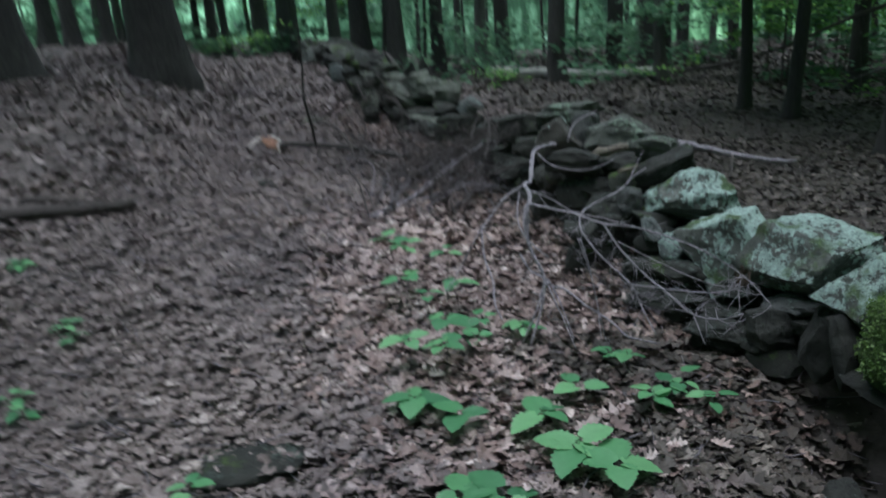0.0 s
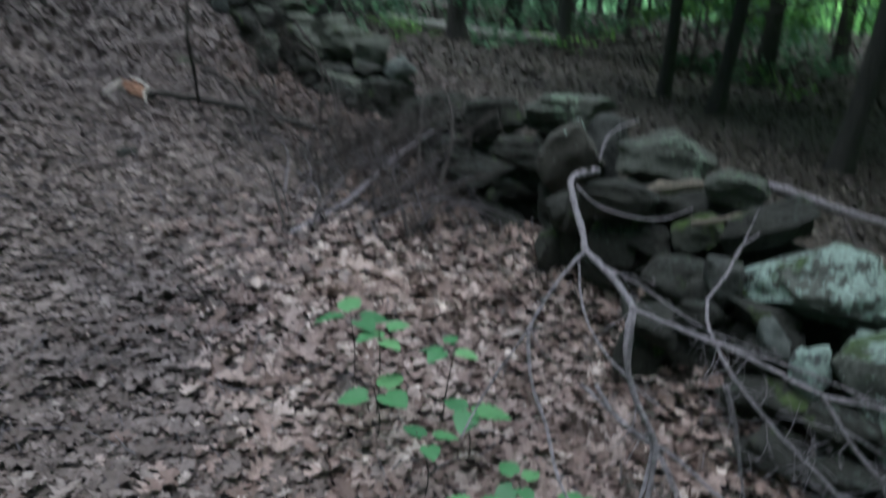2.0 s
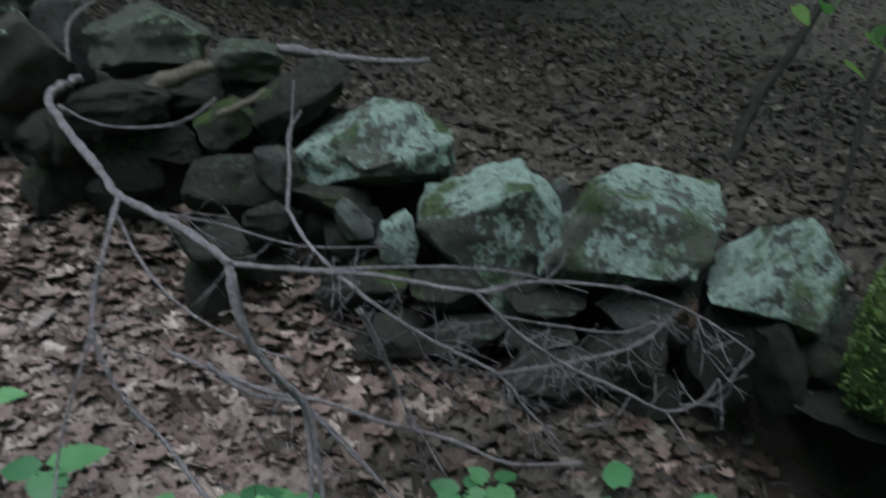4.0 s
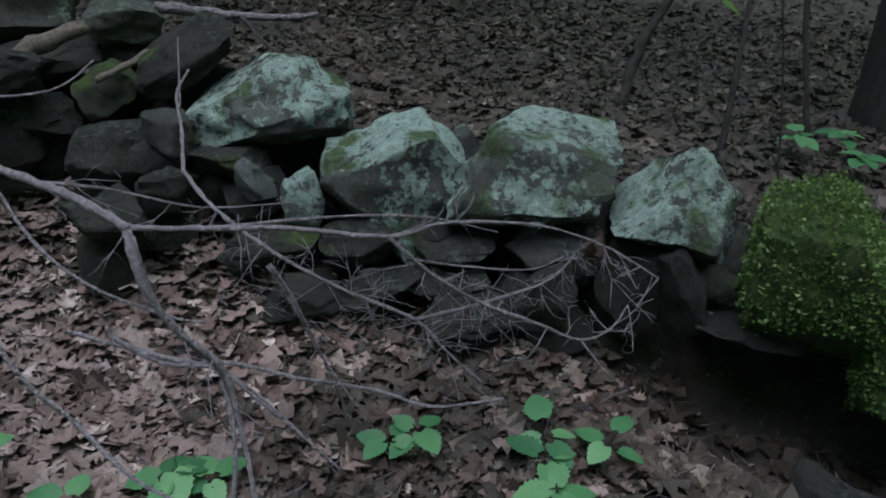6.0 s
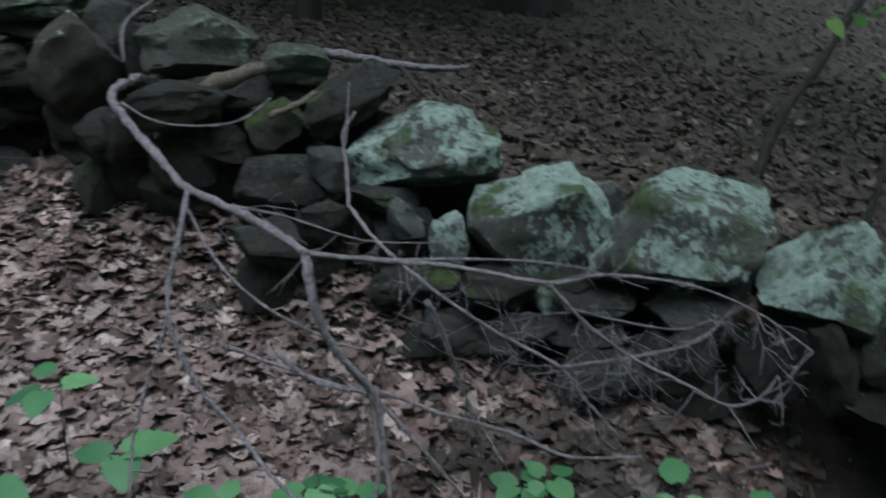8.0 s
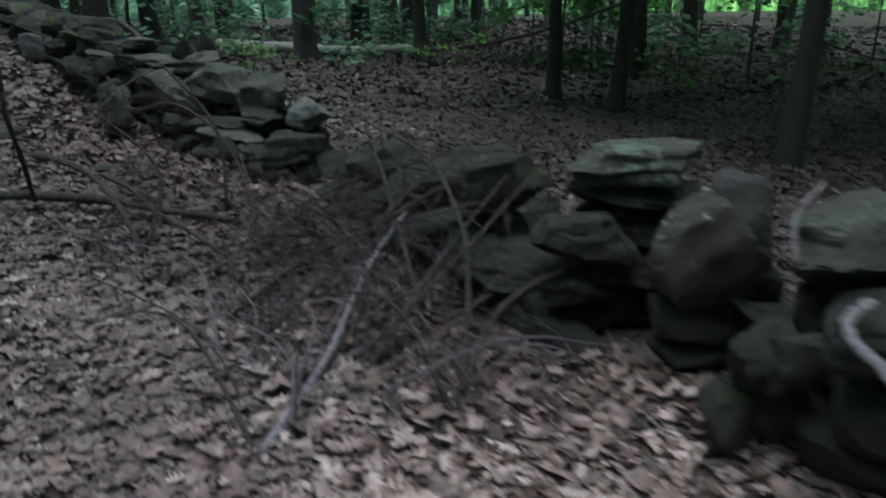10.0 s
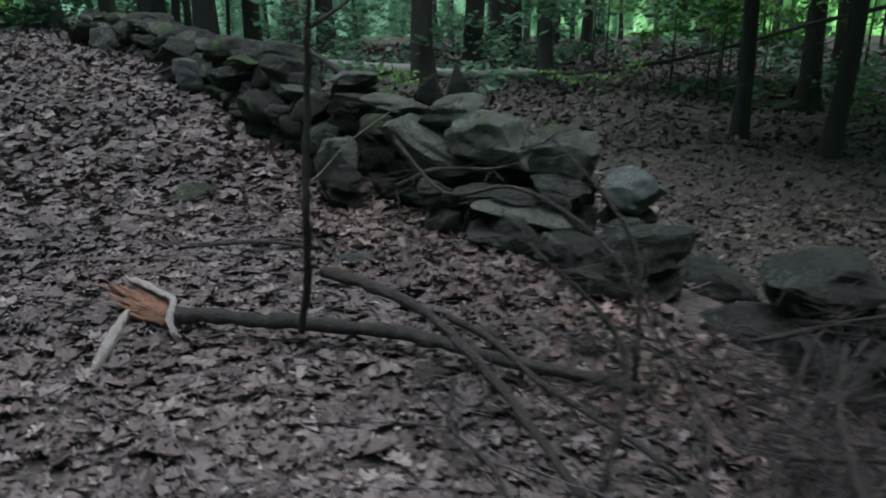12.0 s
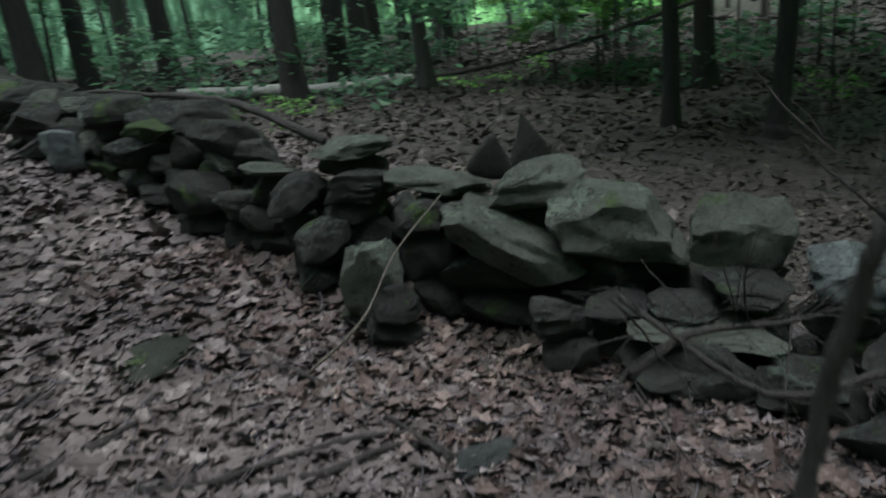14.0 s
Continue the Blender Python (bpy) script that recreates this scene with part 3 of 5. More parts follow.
STONES.append(lay_stone((-1.07, 11.77, 1.19), (0.38, 0.28, 0.21), -8, -6, "dark"))
STONES.append(lay_stone((-0.98, 10.81, 1.05), (0.30, 0.22, 0.23), -12, -6, "dark"))
STONES.append(lay_stone((-0.87, 10.47, 1.00), (0.25, 0.19, 0.15), -14, -6, "dark"))
STONES.append(lay_stone((-1.45, 12.65, 1.16), (0.26, 0.19, 0.27), -3, -6, "pale2"))
STONES.append(lay_stone((-0.72, 9.76, 0.94), (0.21, 0.16, 0.18), -20, -6, "dark"))
STONES.append(lay_stone((-0.49, 9.30, 1.07), (0.17, 0.13, 0.11), -27, -6, "dark"))
STONES.append(lay_stone((-1.45, 13.52, 1.34), (0.52, 0.39, 0.31), -3, -6, "dark"))
STONES.append(lay_stone((-0.68, 10.68, 1.19), (0.26, 0.20, 0.16), -16, -6, "dark"))
STONES.append(lay_stone((-2.64, 18.28, 1.44), (0.78, 0.50, 0.44), 4, 2, "dark"))
STONES.append(lay_stone((-2.36, 17.07, 1.28), (0.71, 0.50, 0.58), 3, 2, "dark"))
STONES.append(lay_stone((-1.85, 16.54, 1.52), (0.87, 0.50, 0.44), 0, 2, "dark"))
STONES.append(lay_stone((-1.64, 15.49, 1.37), (0.41, 0.31, 0.29), -1, 2, "pale2"))
STONES.append(lay_stone((0.18, 7.77, 0.73), (0.29, 0.21, 0.20), -48, 2, "dark"))
STONES.append(lay_stone((-1.04, 13.37, 1.32), (0.49, 0.37, 0.25), -6, 2, "dark"))
STONES.append(lay_stone((-1.55, 13.89, 1.12), (0.44, 0.33, 0.26), -2, 2, "dark"))
STONES.append(lay_stone((0.97, 6.87, 0.67), (0.38, 0.28, 0.18), -47, 1, "dark"))
STONES.append(lay_stone((0.64, 6.97, 0.61), (0.31, 0.23, 0.17), -41, 1, "dark"))
STONES.append(lay_stone((0.74, 6.35, 0.76), (0.46, 0.36, 0.26), -30, 8, "dark"))
STONES.append(lay_stone((0.56, 6.02, 0.62), (0.34, 0.28, 0.2), -24, -6, "dark"))
STONES.append(lay_stone((0.60, 7.08, 0.72), (0.42, 0.32, 0.22), -36, 5, "dark"))
STONES.append(lay_stone((0.21, 7.61, 0.72), (0.34, 0.26, 0.21), -29, 1, "dark"))


def moss_cushion(ob):
    """Short tufts all over the mossy boulder."""
    rs = np.random.RandomState(9)
    mesh = ob.data
    co = np.array([v.co[:] for v in mesh.vertices])
    no = np.array([v.normal[:] for v in mesh.vertices])
    keep = np.where(no[:, 2] > -0.25)[0]
    idx = rs.choice(keep, 9000)
    jit = co[idx] + rs.normal(0, 0.007, (9000, 3))
    n = no[idx] + rs.normal(0, 0.45, (9000, 3))
    n /= np.linalg.norm(n, axis=1)[:, None]
    side = np.cross(n, rs.normal(0, 1, (9000, 3)))
    side /= np.linalg.norm(side, axis=1)[:, None]
    h, w = rs.uniform(0.005, 0.012, 9000)[:, None], rs.uniform(0.004, 0.008, 9000)[:, None]
    tri = np.stack([jit - side * w, jit + side * w, jit + n * h], 1).reshape(-1, 3)
    tufts = pydata_object("moss_cushion", tri.tolist(), np.arange(27000).reshape(-1, 3).tolist(), MOSS)
    tufts.parent = ob
    tagged(tufts, "soft bright green moss tufts", kind="stuff")


for boulder in [o for o in STONES if o.data.materials[0] is ROCK["moss"]]:
    moss_cushion(boulder)


def fill_wall():
    """Smaller dark stones that make the hearting and the courses between the large ones."""
    rng = random.Random(21)
    shapes = []
    for k in range(9):
        bm = rock_bmesh((1, 1, 1), 900 + k, 3, 10, 0.07)
        me = bpy.data.meshes.new("stone")
        bm.to_mesh(me)
        bm.free()
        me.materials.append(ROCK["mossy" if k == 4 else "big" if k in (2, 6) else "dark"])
        me.polygons.foreach_set("use_smooth", [True] * len(me.polygons))
        me.set_sharp_from_angle(angle=radians(28))
        shapes.append(me)
    y = -0.4
    while y < 20:
        large = 1.6 < y < 5.2 or 8.3 < y < 10.8
        low = 5.2 <= y <= 8.3
        # An extra dark course here stands in for the shaded gap under brush.
        for course in range(2 if low and y < 6.9 else 1 if low else 2 if large else 3):
            for side in ((0.12,) if large else (-0.2, 0.2)):
                length, width, height = rng.uniform(0.26, 0.5), rng.uniform(0.22, 0.36), rng.uniform(0.12, 0.22)
                yy = y + rng.uniform(-0.1, 0.1)
                xx = float(wall_x(yy)) + side * (1 - 0.25 * course) + rng.uniform(-0.06, 0.06)
                if low:
                    xx += rng.uniform(-0.12, 0.12)
                zz = gz(xx, yy) + 0.05 + 0.17 * course + rng.uniform(-0.02, 0.03)
                ob = new("stone", rng.choice(shapes if not low else [m for k, m in enumerate(shapes) if k not in (2, 4, 6)]))
                ob.matrix_basis = pose(xx, yy, zz, rng.uniform(-14, 14), rng.uniform(-14, 14), 100 + rng.uniform(-35, 35)) @ Matrix.Diagonal((length, width, height, 1))
                ob.parent = WALL
                ob.matrix_parent_inverse = WALL.matrix_basis.inverted()
        y += rng.uniform(0.26, 0.36)


fill_wall()


# ---- trees ----
def trunk_bmesh(r, height, seed, lean=(0, 0), flare=1.5, sides=14):
    rng = random.Random(seed)
    bm = bmesh.new()
    rings = []
    ph = rng.uniform(0, 6)
    for z in (-0.25, 0.0, 0.12, 0.3, 0.6, 1.1, 1.8, 2.8, 4.2, 6.0, height):
        f = max(z, 0)
        rad = r * (1 - 0.55 * f / height) * (1 + (flare - 1) * math.exp(-f / (1.3 * r + 0.12)))
        cx, cy = lean[0] * f + 0.03 * math.sin(f + ph), lean[1] * f + 0.03 * math.cos(1.3 * f + ph)
        ring = []
        for k in range(sides):
            a = 2 * math.pi * k / sides
            root = 1 + (flare - 1) * 0.45 * math.exp(-f / (r + 0.1)) * math.cos(4 * a + ph) + 0.05 * math.sin(3 * a + 2 * f + ph) + rng.uniform(-0.03, 0.03)
            ring.append(bm.verts.new((cx + rad * root * math.cos(a), cy + rad * root * math.sin(a), z)))
        rings.append(ring)
    for a, b in zip(rings, rings[1:]):
        for k in range(sides):
            bm.faces.new((a[k], a[(k + 1) % sides], b[(k + 1) % sides], b[k]))
    bm.faces.new(rings[-1])
    return bm


def leaf_cloud(count, centre, size, leaf, seed, clumps=26):
    """Verts and faces of many small leaves, gathered in clumps with gaps between."""
    rs = np.random.RandomState(seed)
    mids = rs.normal(0, 0.5, (clumps, 3)) * size + centre
    which = rs.randint(0, clumps, count)
    p = mids[which] + rs.normal(0, 1, (count, 3)) * np.array(size) * 0.16
    a = rs.uniform(0, 2 * np.pi, count)
    u = np.stack([np.cos(a), np.sin(a), rs.uniform(-0.5, 0.5, count)], 1)
    v = np.stack([-np.sin(a), np.cos(a), rs.uniform(-0.7, 0.7, count)], 1)
    s = (leaf * rs.uniform(0.6, 1.3, count))[:, None]
    quad = np.stack([p - u * s * 0.5, p + v * s * 0.28, p + u * s * 0.5, p - v * s * 0.28], 1)
    return quad.reshape(-1, 3), np.arange(count * 4).reshape(-1, 4)


CROWNS = []
for k in range(3):
    vs, fs = leaf_cloud(1500, (0, 0, 0), (2.4, 2.4, 2.4), 0.28, 40 + k, 30)
    me = bpy.data.meshes.new("crown")
    me.from_pydata(vs.tolist(), [], fs.tolist())
    me.materials.append(CANOPY)
    CROWNS.append(me)


def tree(x, y, r, seed, height=10.0, lean=(0, 0), bark=None, flare=1.5, label="", group="forest trees", dead_branches=0, crowns=(0.98,), spread=1.0):
    rng = random.Random(seed)
    z = gz(x, y)
    root = empty("tree", x, y, z)
    tagged(root, label or "tall dark-barked forest tree with a bare lower trunk", "tree", group)
    t = mesh_object("trunk", trunk_bmesh(r, height, seed, lean, flare), bark or BARK)
    t.parent = root
    for k in range(3):
        a = rng.uniform(0, 6.28)
        h = height * rng.uniform(0.62, 0.9)
        base = Vector((lean[0] * h, lean[1] * h, h))
        tip = base + Vector((math.cos(a), math.sin(a), 0.6)) * rng.uniform(1.2, 2.0)
        limb = mesh_object("limb", tube([base, (base + tip) / 2 + Vector((0, 0, 0.15)), tip], r * 0.3, r * 0.1, 6, 3, seed + k), bark or BARK)
        limb.parent = root
    for k in range(dead_branches):
        a = rng.uniform(0, 6.28)
        h = rng.uniform(0.9, 3.6)
        base = Vector((lean[0] * h, lean[1] * h, h))
        tip = base + Vector((math.cos(a), math.sin(a), rng.uniform(-0.25, 0.15))) * rng.uniform(0.6, 1.6)
        stub = mesh_object("dead_branch", tube([base, (base + tip) / 2 + Vector((0, 0, -0.08)), tip], 0.014, 0.005, 5, 3, seed + 50 + k), bark or BARK)
        stub.parent = root
    for h in crowns:
        c = new("crown", rng.choice(CROWNS))
        c.matrix_basis = pose(lean[0] * height * h, lean[1] * height * h, height * h, 0, 0, rng.uniform(0, 360)) @ Matrix.Diagonal((spread, spread, 0.8, 1))
        c.parent = root
    return root


tree(-4.12, 12.02, 0.37, 1, 13, (0.0, 0.0), flare=1.45, label="broad old forest tree with flared roots and dark bark", dead_branches=0)
tree(-5.75, 10.4, 0.36, 2, 12, (-0.02, 0.0), flare=1.7, label="broad forest tree with flared roots and dark bark")
# An extra low crown, out of view, is added here to cast shade.
tree(5.86, 14.0, 0.11, 3, 9, (0.0, 0.0), flare=1.3, label="slender straight dark forest tree behind the wall", dead_branches=4, crowns=(0.6, 0.95), spread=1.3)
tree(6.0, 12.5, 0.115, 4, 9, (0.09, 0.0), flare=1.35, label="slender leaning dark forest tree behind the wall", dead_branches=4)
tree(4.05, 23.1, 0.27, 5, 12, (0.0, 0.0), flare=1.4, label="stout dark forest tree beside the pale log")
tree(6.6, 26.4, 0.29, 6, 12, (0.0, 0.0), flare=1.4)
# Extra crowns on these three, out of view, added to shade behind the wall.
tree(5.35, 8.7, 0.115, 7, 9, (0.11, 0.0), flare=1.35, label="dark forest tree standing behind the wall", dead_branches=5, crowns=(0.75, 0.95), spread=1.2)
tree(10.2, 10.3, 0.42, 8, 12, (0.0, 0.0), flare=1.7, crowns=(0.5, 0.6, 0.95), spread=1.6, label="broad dark forest tree with flared roots behind the wall")
tree(8.3, 7.7, 0.3, 9, 11, (0.0, 0.0), flare=1.7, crowns=(0.65, 0.98), spread=1.3, label="broad dark forest tree with flared roots behind the wall")
tree(9.4, 16.5, 0.18, 10, 10, (0.03, 0.0), dead_branches=5)
tree(6.88, 22.3, 0.17, 11, 12, (0, 0), FAR_BARK)
tree(-6.6, 33.4, 0.33, 12, 12, (-0.03, 0.0), FAR_BARK)
tree(-3.7, 34.7, 0.28, 13, 12, (0, 0), FAR_BARK)
tree(-2.1, 27.7, 0.36, 14, 12, (0, 0))
tree(-0.8, 26.1, 0.30, 15, 12, (-0.02, 0))
tree(0.7, 29.9, 0.27, 16, 12)
tree(2.9, 36.7, 0.28, 17, 12, (0, 0), FAR_BARK)
tree(3.5, 33.2, 0.33, 18, 12)
tree(8.4, 28.8, 0.3, 19, 12)
tree(-10.7, 22.9, 0.22, 20, 11)
tree(-8.1, 18.4, 0.17, 21, 10)
tree(-7.56, 19.2, 0.15, 22, 10)
tree(-7.3, 27.9, 0.17, 23, 11)
tree(-5.1, 30.9, 0.42, 24, 12, (0, 0), FAR_BARK)
tree(14.4, 20.8, 0.2, 25, 11)
tree(4.55, 1.9, 0.11, 26, 8, (0.02, 0.0), flare=1.2, label="dark young tree trunk behind the wall", crowns=(0.98,))


def far_trees():
    rng = random.Random(77)
    made = 0
    while made < 95:
        a, r = radians(rng.uniform(-82, 28)), rng.uniform(24, 54)
        x, y = -1 - r * math.sin(a), 5 + r * math.cos(a)
        if abs(x - wall_x(min(y, 26))) < 1.2 or (x < 1 and y < 22):
            continue
        tree(x, y, rng.uniform(0.07, 0.24), 200 + made, rng.uniform(12, 16), (rng.uniform(-0.04, 0.04), rng.uniform(-0.03, 0.03)), rng.choice((BARK, FAR_BARK)), 1.3, dead_branches=rng.choice((0, 0, 2, 3)), crowns=(0.95,) if rng.random() < 0.45 else ())
        made += 1


far_trees()


def light_blocking_trees():
    """Unseen wood added beside and behind the path to block side light."""
    rng = random.Random(78)
    made = 0
    while made < 46:
        a, r = radians(rng.uniform(35, 270)), rng.uniform(7, 30)
        x, y = -1 - r * math.sin(a), 3 + r * math.cos(a)
        if x > wall_x(max(min(y, 26), -6)) - 4.5 and abs(y - 3) < 7 and x < 7:
            continue
        tree(x, y, rng.uniform(0.12, 0.32), 400 + made, rng.uniform(9, 13), (rng.uniform(-0.03, 0.03), rng.uniform(-0.03, 0.03)), rng.choice((BARK, FAR_BARK)), 1.4, crowns=(0.45, 0.7, 0.95))
        made += 1


light_blocking_trees()


def far_foliage():
    """Green undergrowth and hanging leaves among the distant trunks."""
    rs = np.random.RandomState(5)
    verts, faces, base = [], [], 0
    for k in range(190):
        a, r = radians(rs.uniform(-85, 30)), rs.uniform(17, 55)
        x, y = -1 - r * math.sin(a), 5 + r * math.cos(a)
        h = rs.uniform(0.2, 5.5) if rs.rand() < 0.75 else rs.uniform(0.1, 0.8)
        w = rs.uniform(1.2, 3.2)
        if (x < 2 and y < 21) or (a < radians(-38) and k % 2):
            continue
        vs, fs = leaf_cloud(rs.randint(150, 380), (x, y, gz(x, y) + h), (w, w, w * 0.4), 0.2 + r * 0.003, 500 + k, 9)
        verts.append(vs)
        faces.append(fs + base)
        base += len(vs)
    ob = pydata_object("far_foliage", np.concatenate(verts).tolist(), np.concatenate(faces).tolist(), FAR_LEAF)
    tagged(ob, "hazy green leaves of undergrowth among distant trunks", "foliage", kind="stuff")


far_foliage()


def understory(x, y, height, leaves, seed, lean=(0, 0), spread=1.0, leaf=0.1):
    rng = random.Random(seed)
    z = gz(x, y)
    root = empty("sapling", x, y, z)
    tagged(root, "thin understory sapling with bright green leaves", "sapling", "understory saplings")
    top = Vector((x + lean[0] * height, y + lean[1] * height, z + height))
    part("stem", tube([(x, y, z - 0.05), ((x + top.x) / 2 + 0.05, (y + top.y) / 2, z + height / 2), top], 0.012 + height * 0.004, 0.006, 6, 5, seed), DARK_TWIG, root)
    vs, fs = [], []
    base = 0
    for k in range(max(3, int(height * 2.2))):
        h = rng.uniform(0.35, 1.0)
        p = Vector((x + lean[0] * height * h, y + lean[1] * height * h, z + height * h))
        a = rng.uniform(0, 6.28)
        tip = p + Vector((math.cos(a), math.sin(a), rng.uniform(-0.05, 0.25))) * rng.uniform(0.5, 1.2) * spread
        part("side_branch", tube([p, (p + tip) / 2 + Vector((0, 0, 0.05)), tip], 0.008, 0.003, 4, 3, seed + k), DARK_TWIG, root)
        n = max(6, leaves // max(3, int(height * 2.2)))
        v, f = leaf_cloud(n, tuple((p * 0.35 + tip * 0.65)), (0.8 * spread, 0.8 * spread, 0.25 * spread), leaf, seed * 31 + k, 6)
        vs.append(v)
        fs.append(f + base)
        base += len(v)
    ob = pydata_object("foliage", np.concatenate(vs).tolist(), np.concatenate(fs).tolist(), CANOPY)
    ob.parent = root
    ob.matrix_parent_inverse = root.matrix_basis.inverted()


understory(12.0, 16.0, 4.5, 900, 301, spread=1.4, leaf=0.13)
understory(10.5, 19.5, 4.8, 900, 302, spread=1.5, leaf=0.14)
understory(13.5, 13.0, 4.2, 800, 303, spread=1.4, leaf=0.13)
understory(8.2, 17.5, 3.6, 700, 304, spread=1.3, leaf=0.13)
understory(15.5, 17.5, 4.6, 900, 305, spread=1.6, leaf=0.15)
understory(14.0, 23.0, 5.0, 900, 306, spread=1.8, leaf=0.16)
understory(9.8, 24.5, 4.4, 700, 307, spread=1.6, leaf=0.16)
understory(-8.8, 26.0, 4.0, 700, 308, spread=1.6, leaf=0.16)
understory(-5.2, 23.0, 0.7, 220, 310, spread=1.5, leaf=0.12)
understory(-12.5, 19.0, 3.6, 700, 311, spread=1.6, leaf=0.15)
understory(11.0, 9.0, 3.4, 500, 312, spread=1.2, leaf=0.11)
for k, (x, y, h) in enumerate(((11.2, 15.2, 4.2), (12.8, 18.5, 5.0), (9.2, 20.5, 4.5), (14.5, 15.0, 4.6), (16.5, 20.5, 5.2), (12.0, 22.0, 5.0), (17.5, 16.0, 5.0), (10.8, 27.0, 5.0))):
    understory(x, y, h, 1500, 330 + k, spread=1.9, leaf=0.15)
for k, (x, y, h) in enumerate(((-7.6, 29.0, 4.5), (-9.5, 30.5, 5.0), (-6.0, 36.0, 5.0), (-11.5, 27.0, 4.5), (-4.2, 38.0, 5.0))):
    understory(x, y, h, 1300, 350 + k, spread=2.0, leaf=0.2)
understory(9.0, 18.9, 3.0, 3200, 361, spread=1.3, leaf=0.12)
understory(10.4, 20.4, 3.4, 2600, 362, spread=1.5, leaf=0.13)
understory(11.6, 21.0, 3.2, 3200, 363, spread=1.5, leaf=0.13)
understory(5.2, 17.0, 1.0, 160, 313, spread=0.7, leaf=0.1)
understory(1.5, 16.5, 0.7, 200, 314, spread=0.7, leaf=0.09)
understory(7.2, 12.6, 1.1, 140, 315, spread=0.6, leaf=0.1)


# ---- logs and dead wood lying about ----
def dead_wood(name, label, category, points, r0, r1, material, sides=8, seed=1, group=""):
    x, y, z = points[0]
    root = mesh_object(name, tube(points, r0, r1, sides, 5, seed), material)
    return tagged(root, label, category, group)


dead_wood("fallen_log", "long pale barkless log lying among distant trees", "log", [(2.3, 26.6, gz(2.3, 26.6) + 0.2), (4.9, 24.2, gz(4.9, 24.2) + 0.16), (7.4, 23.9, gz(7.4, 23.9) + 0.12)], 0.16, 0.12, BIRCH, 10, 3)
dead_wood("leaning_dead_branch", "long dark dead branch propped slanting off the ground", "branch", [(7.6, 24.4, gz(7.6, 24.4) + 0.05), (8.6, 21.5, 0.5), (8.9, 18.6, 1.0), (9.0, 15.8, 1.6), (9.3, 12.5, 2.2)], 0.06, 0.03, DARK_TWIG, 7, 4)
dead_wood("old_log", "old weathered brown log lying in the leaves", "log", [(-3.68, 4.81, 0.61), (-2.97, 4.89, 0.62), (-2.61, 5.07, 0.59), (-2.24, 5.33, 0.56)], 0.055, 0.04, DARK_TWIG, 10, 5)
dead_wood("old_branch", "weathered dead branch beside the old log", "branch", [(-3.57, 5.28, 0.65), (-2.93, 5.28, 0.64), (-2.65, 5.36, 0.60)], 0.035, 0.025, DARK_TWIG, 8, 6)
dead_wood("arching_branch", "long dead branch arching over the wall", "branch", [(-1.68, 13.72, 1.34), (-1.36, 13.93, 1.41), (-0.99, 14.45, 1.44), (-0.67, 12.59, 1.43), (-0.55, 11.56, 1.42), (-0.45, 10.86, 1.32), (-0.38, 10.44, 1.24)], 0.016, 0.026, DARK_TWIG, 7, 7)
dead_wood("propped_branch", "dead branch propped against the wall", "branch", [(-1.83, 12.77, 1.13), (-1.58, 13.14, 1.21), (-1.19, 13.68, 1.33)], 0.012, 0.018, DARK_TWIG, 7, 8)
dead_wood("pale_stick", "thick barkless pale stick wedged between stones", "stick", [(0.70, 4.22, 0.81), (0.86, 4.14, 0.88), (1.04, 4.07, 0.93)], 0.03, 0.026, PALE_WOOD, 9, 9)
dead_wood("long_stick", "long pale stick lying behind the wall top", "stick", [(1.32, 4.08, 0.93), (1.45, 4.02, 0.90), (1.60, 3.97, 0.86), (1.82, 3.91, 0.82), (1.91, 3.88, 0.82)], 0.021, 0.009, TWIG, 7, 10)
dead_wood("short_stick", "thin stick resting on a lichened stone", "stick", [(1.59, 3.97, 0.86), (1.53, 3.82, 0.81), (1.46, 3.69, 0.79)], 0.008, 0.005, DARK_TWIG, 6, 11)
dead_wood("small_stick", "short pale stick wedged under a dark slab", "stick", [(0.95, 3.95, 0.81), (1.06, 3.92, 0.84), (1.15, 3.92, 0.86)], 0.011, 0.013, PALE_WOOD, 7, 12)
dead_wood("snapped_twig", "upright grey twig with a pale snapped tip", "twig", [(0.77, 4.45, 0.93), (0.83, 4.52, 1.03), (0.98, 4.57, 1.09)], 0.007, 0.004, TWIG, 6, 13)
dead_wood("slim_stick", "slim pale stick leaning on a grey slab", "stick", [(-1.13, 8.99, 0.73), (-0.90, 9.02, 0.84), (-0.69, 9.14, 1.00), (-0.42, 9.23, 1.15)], 0.0055, 0.0035, PALE_WOOD, 6, 14)
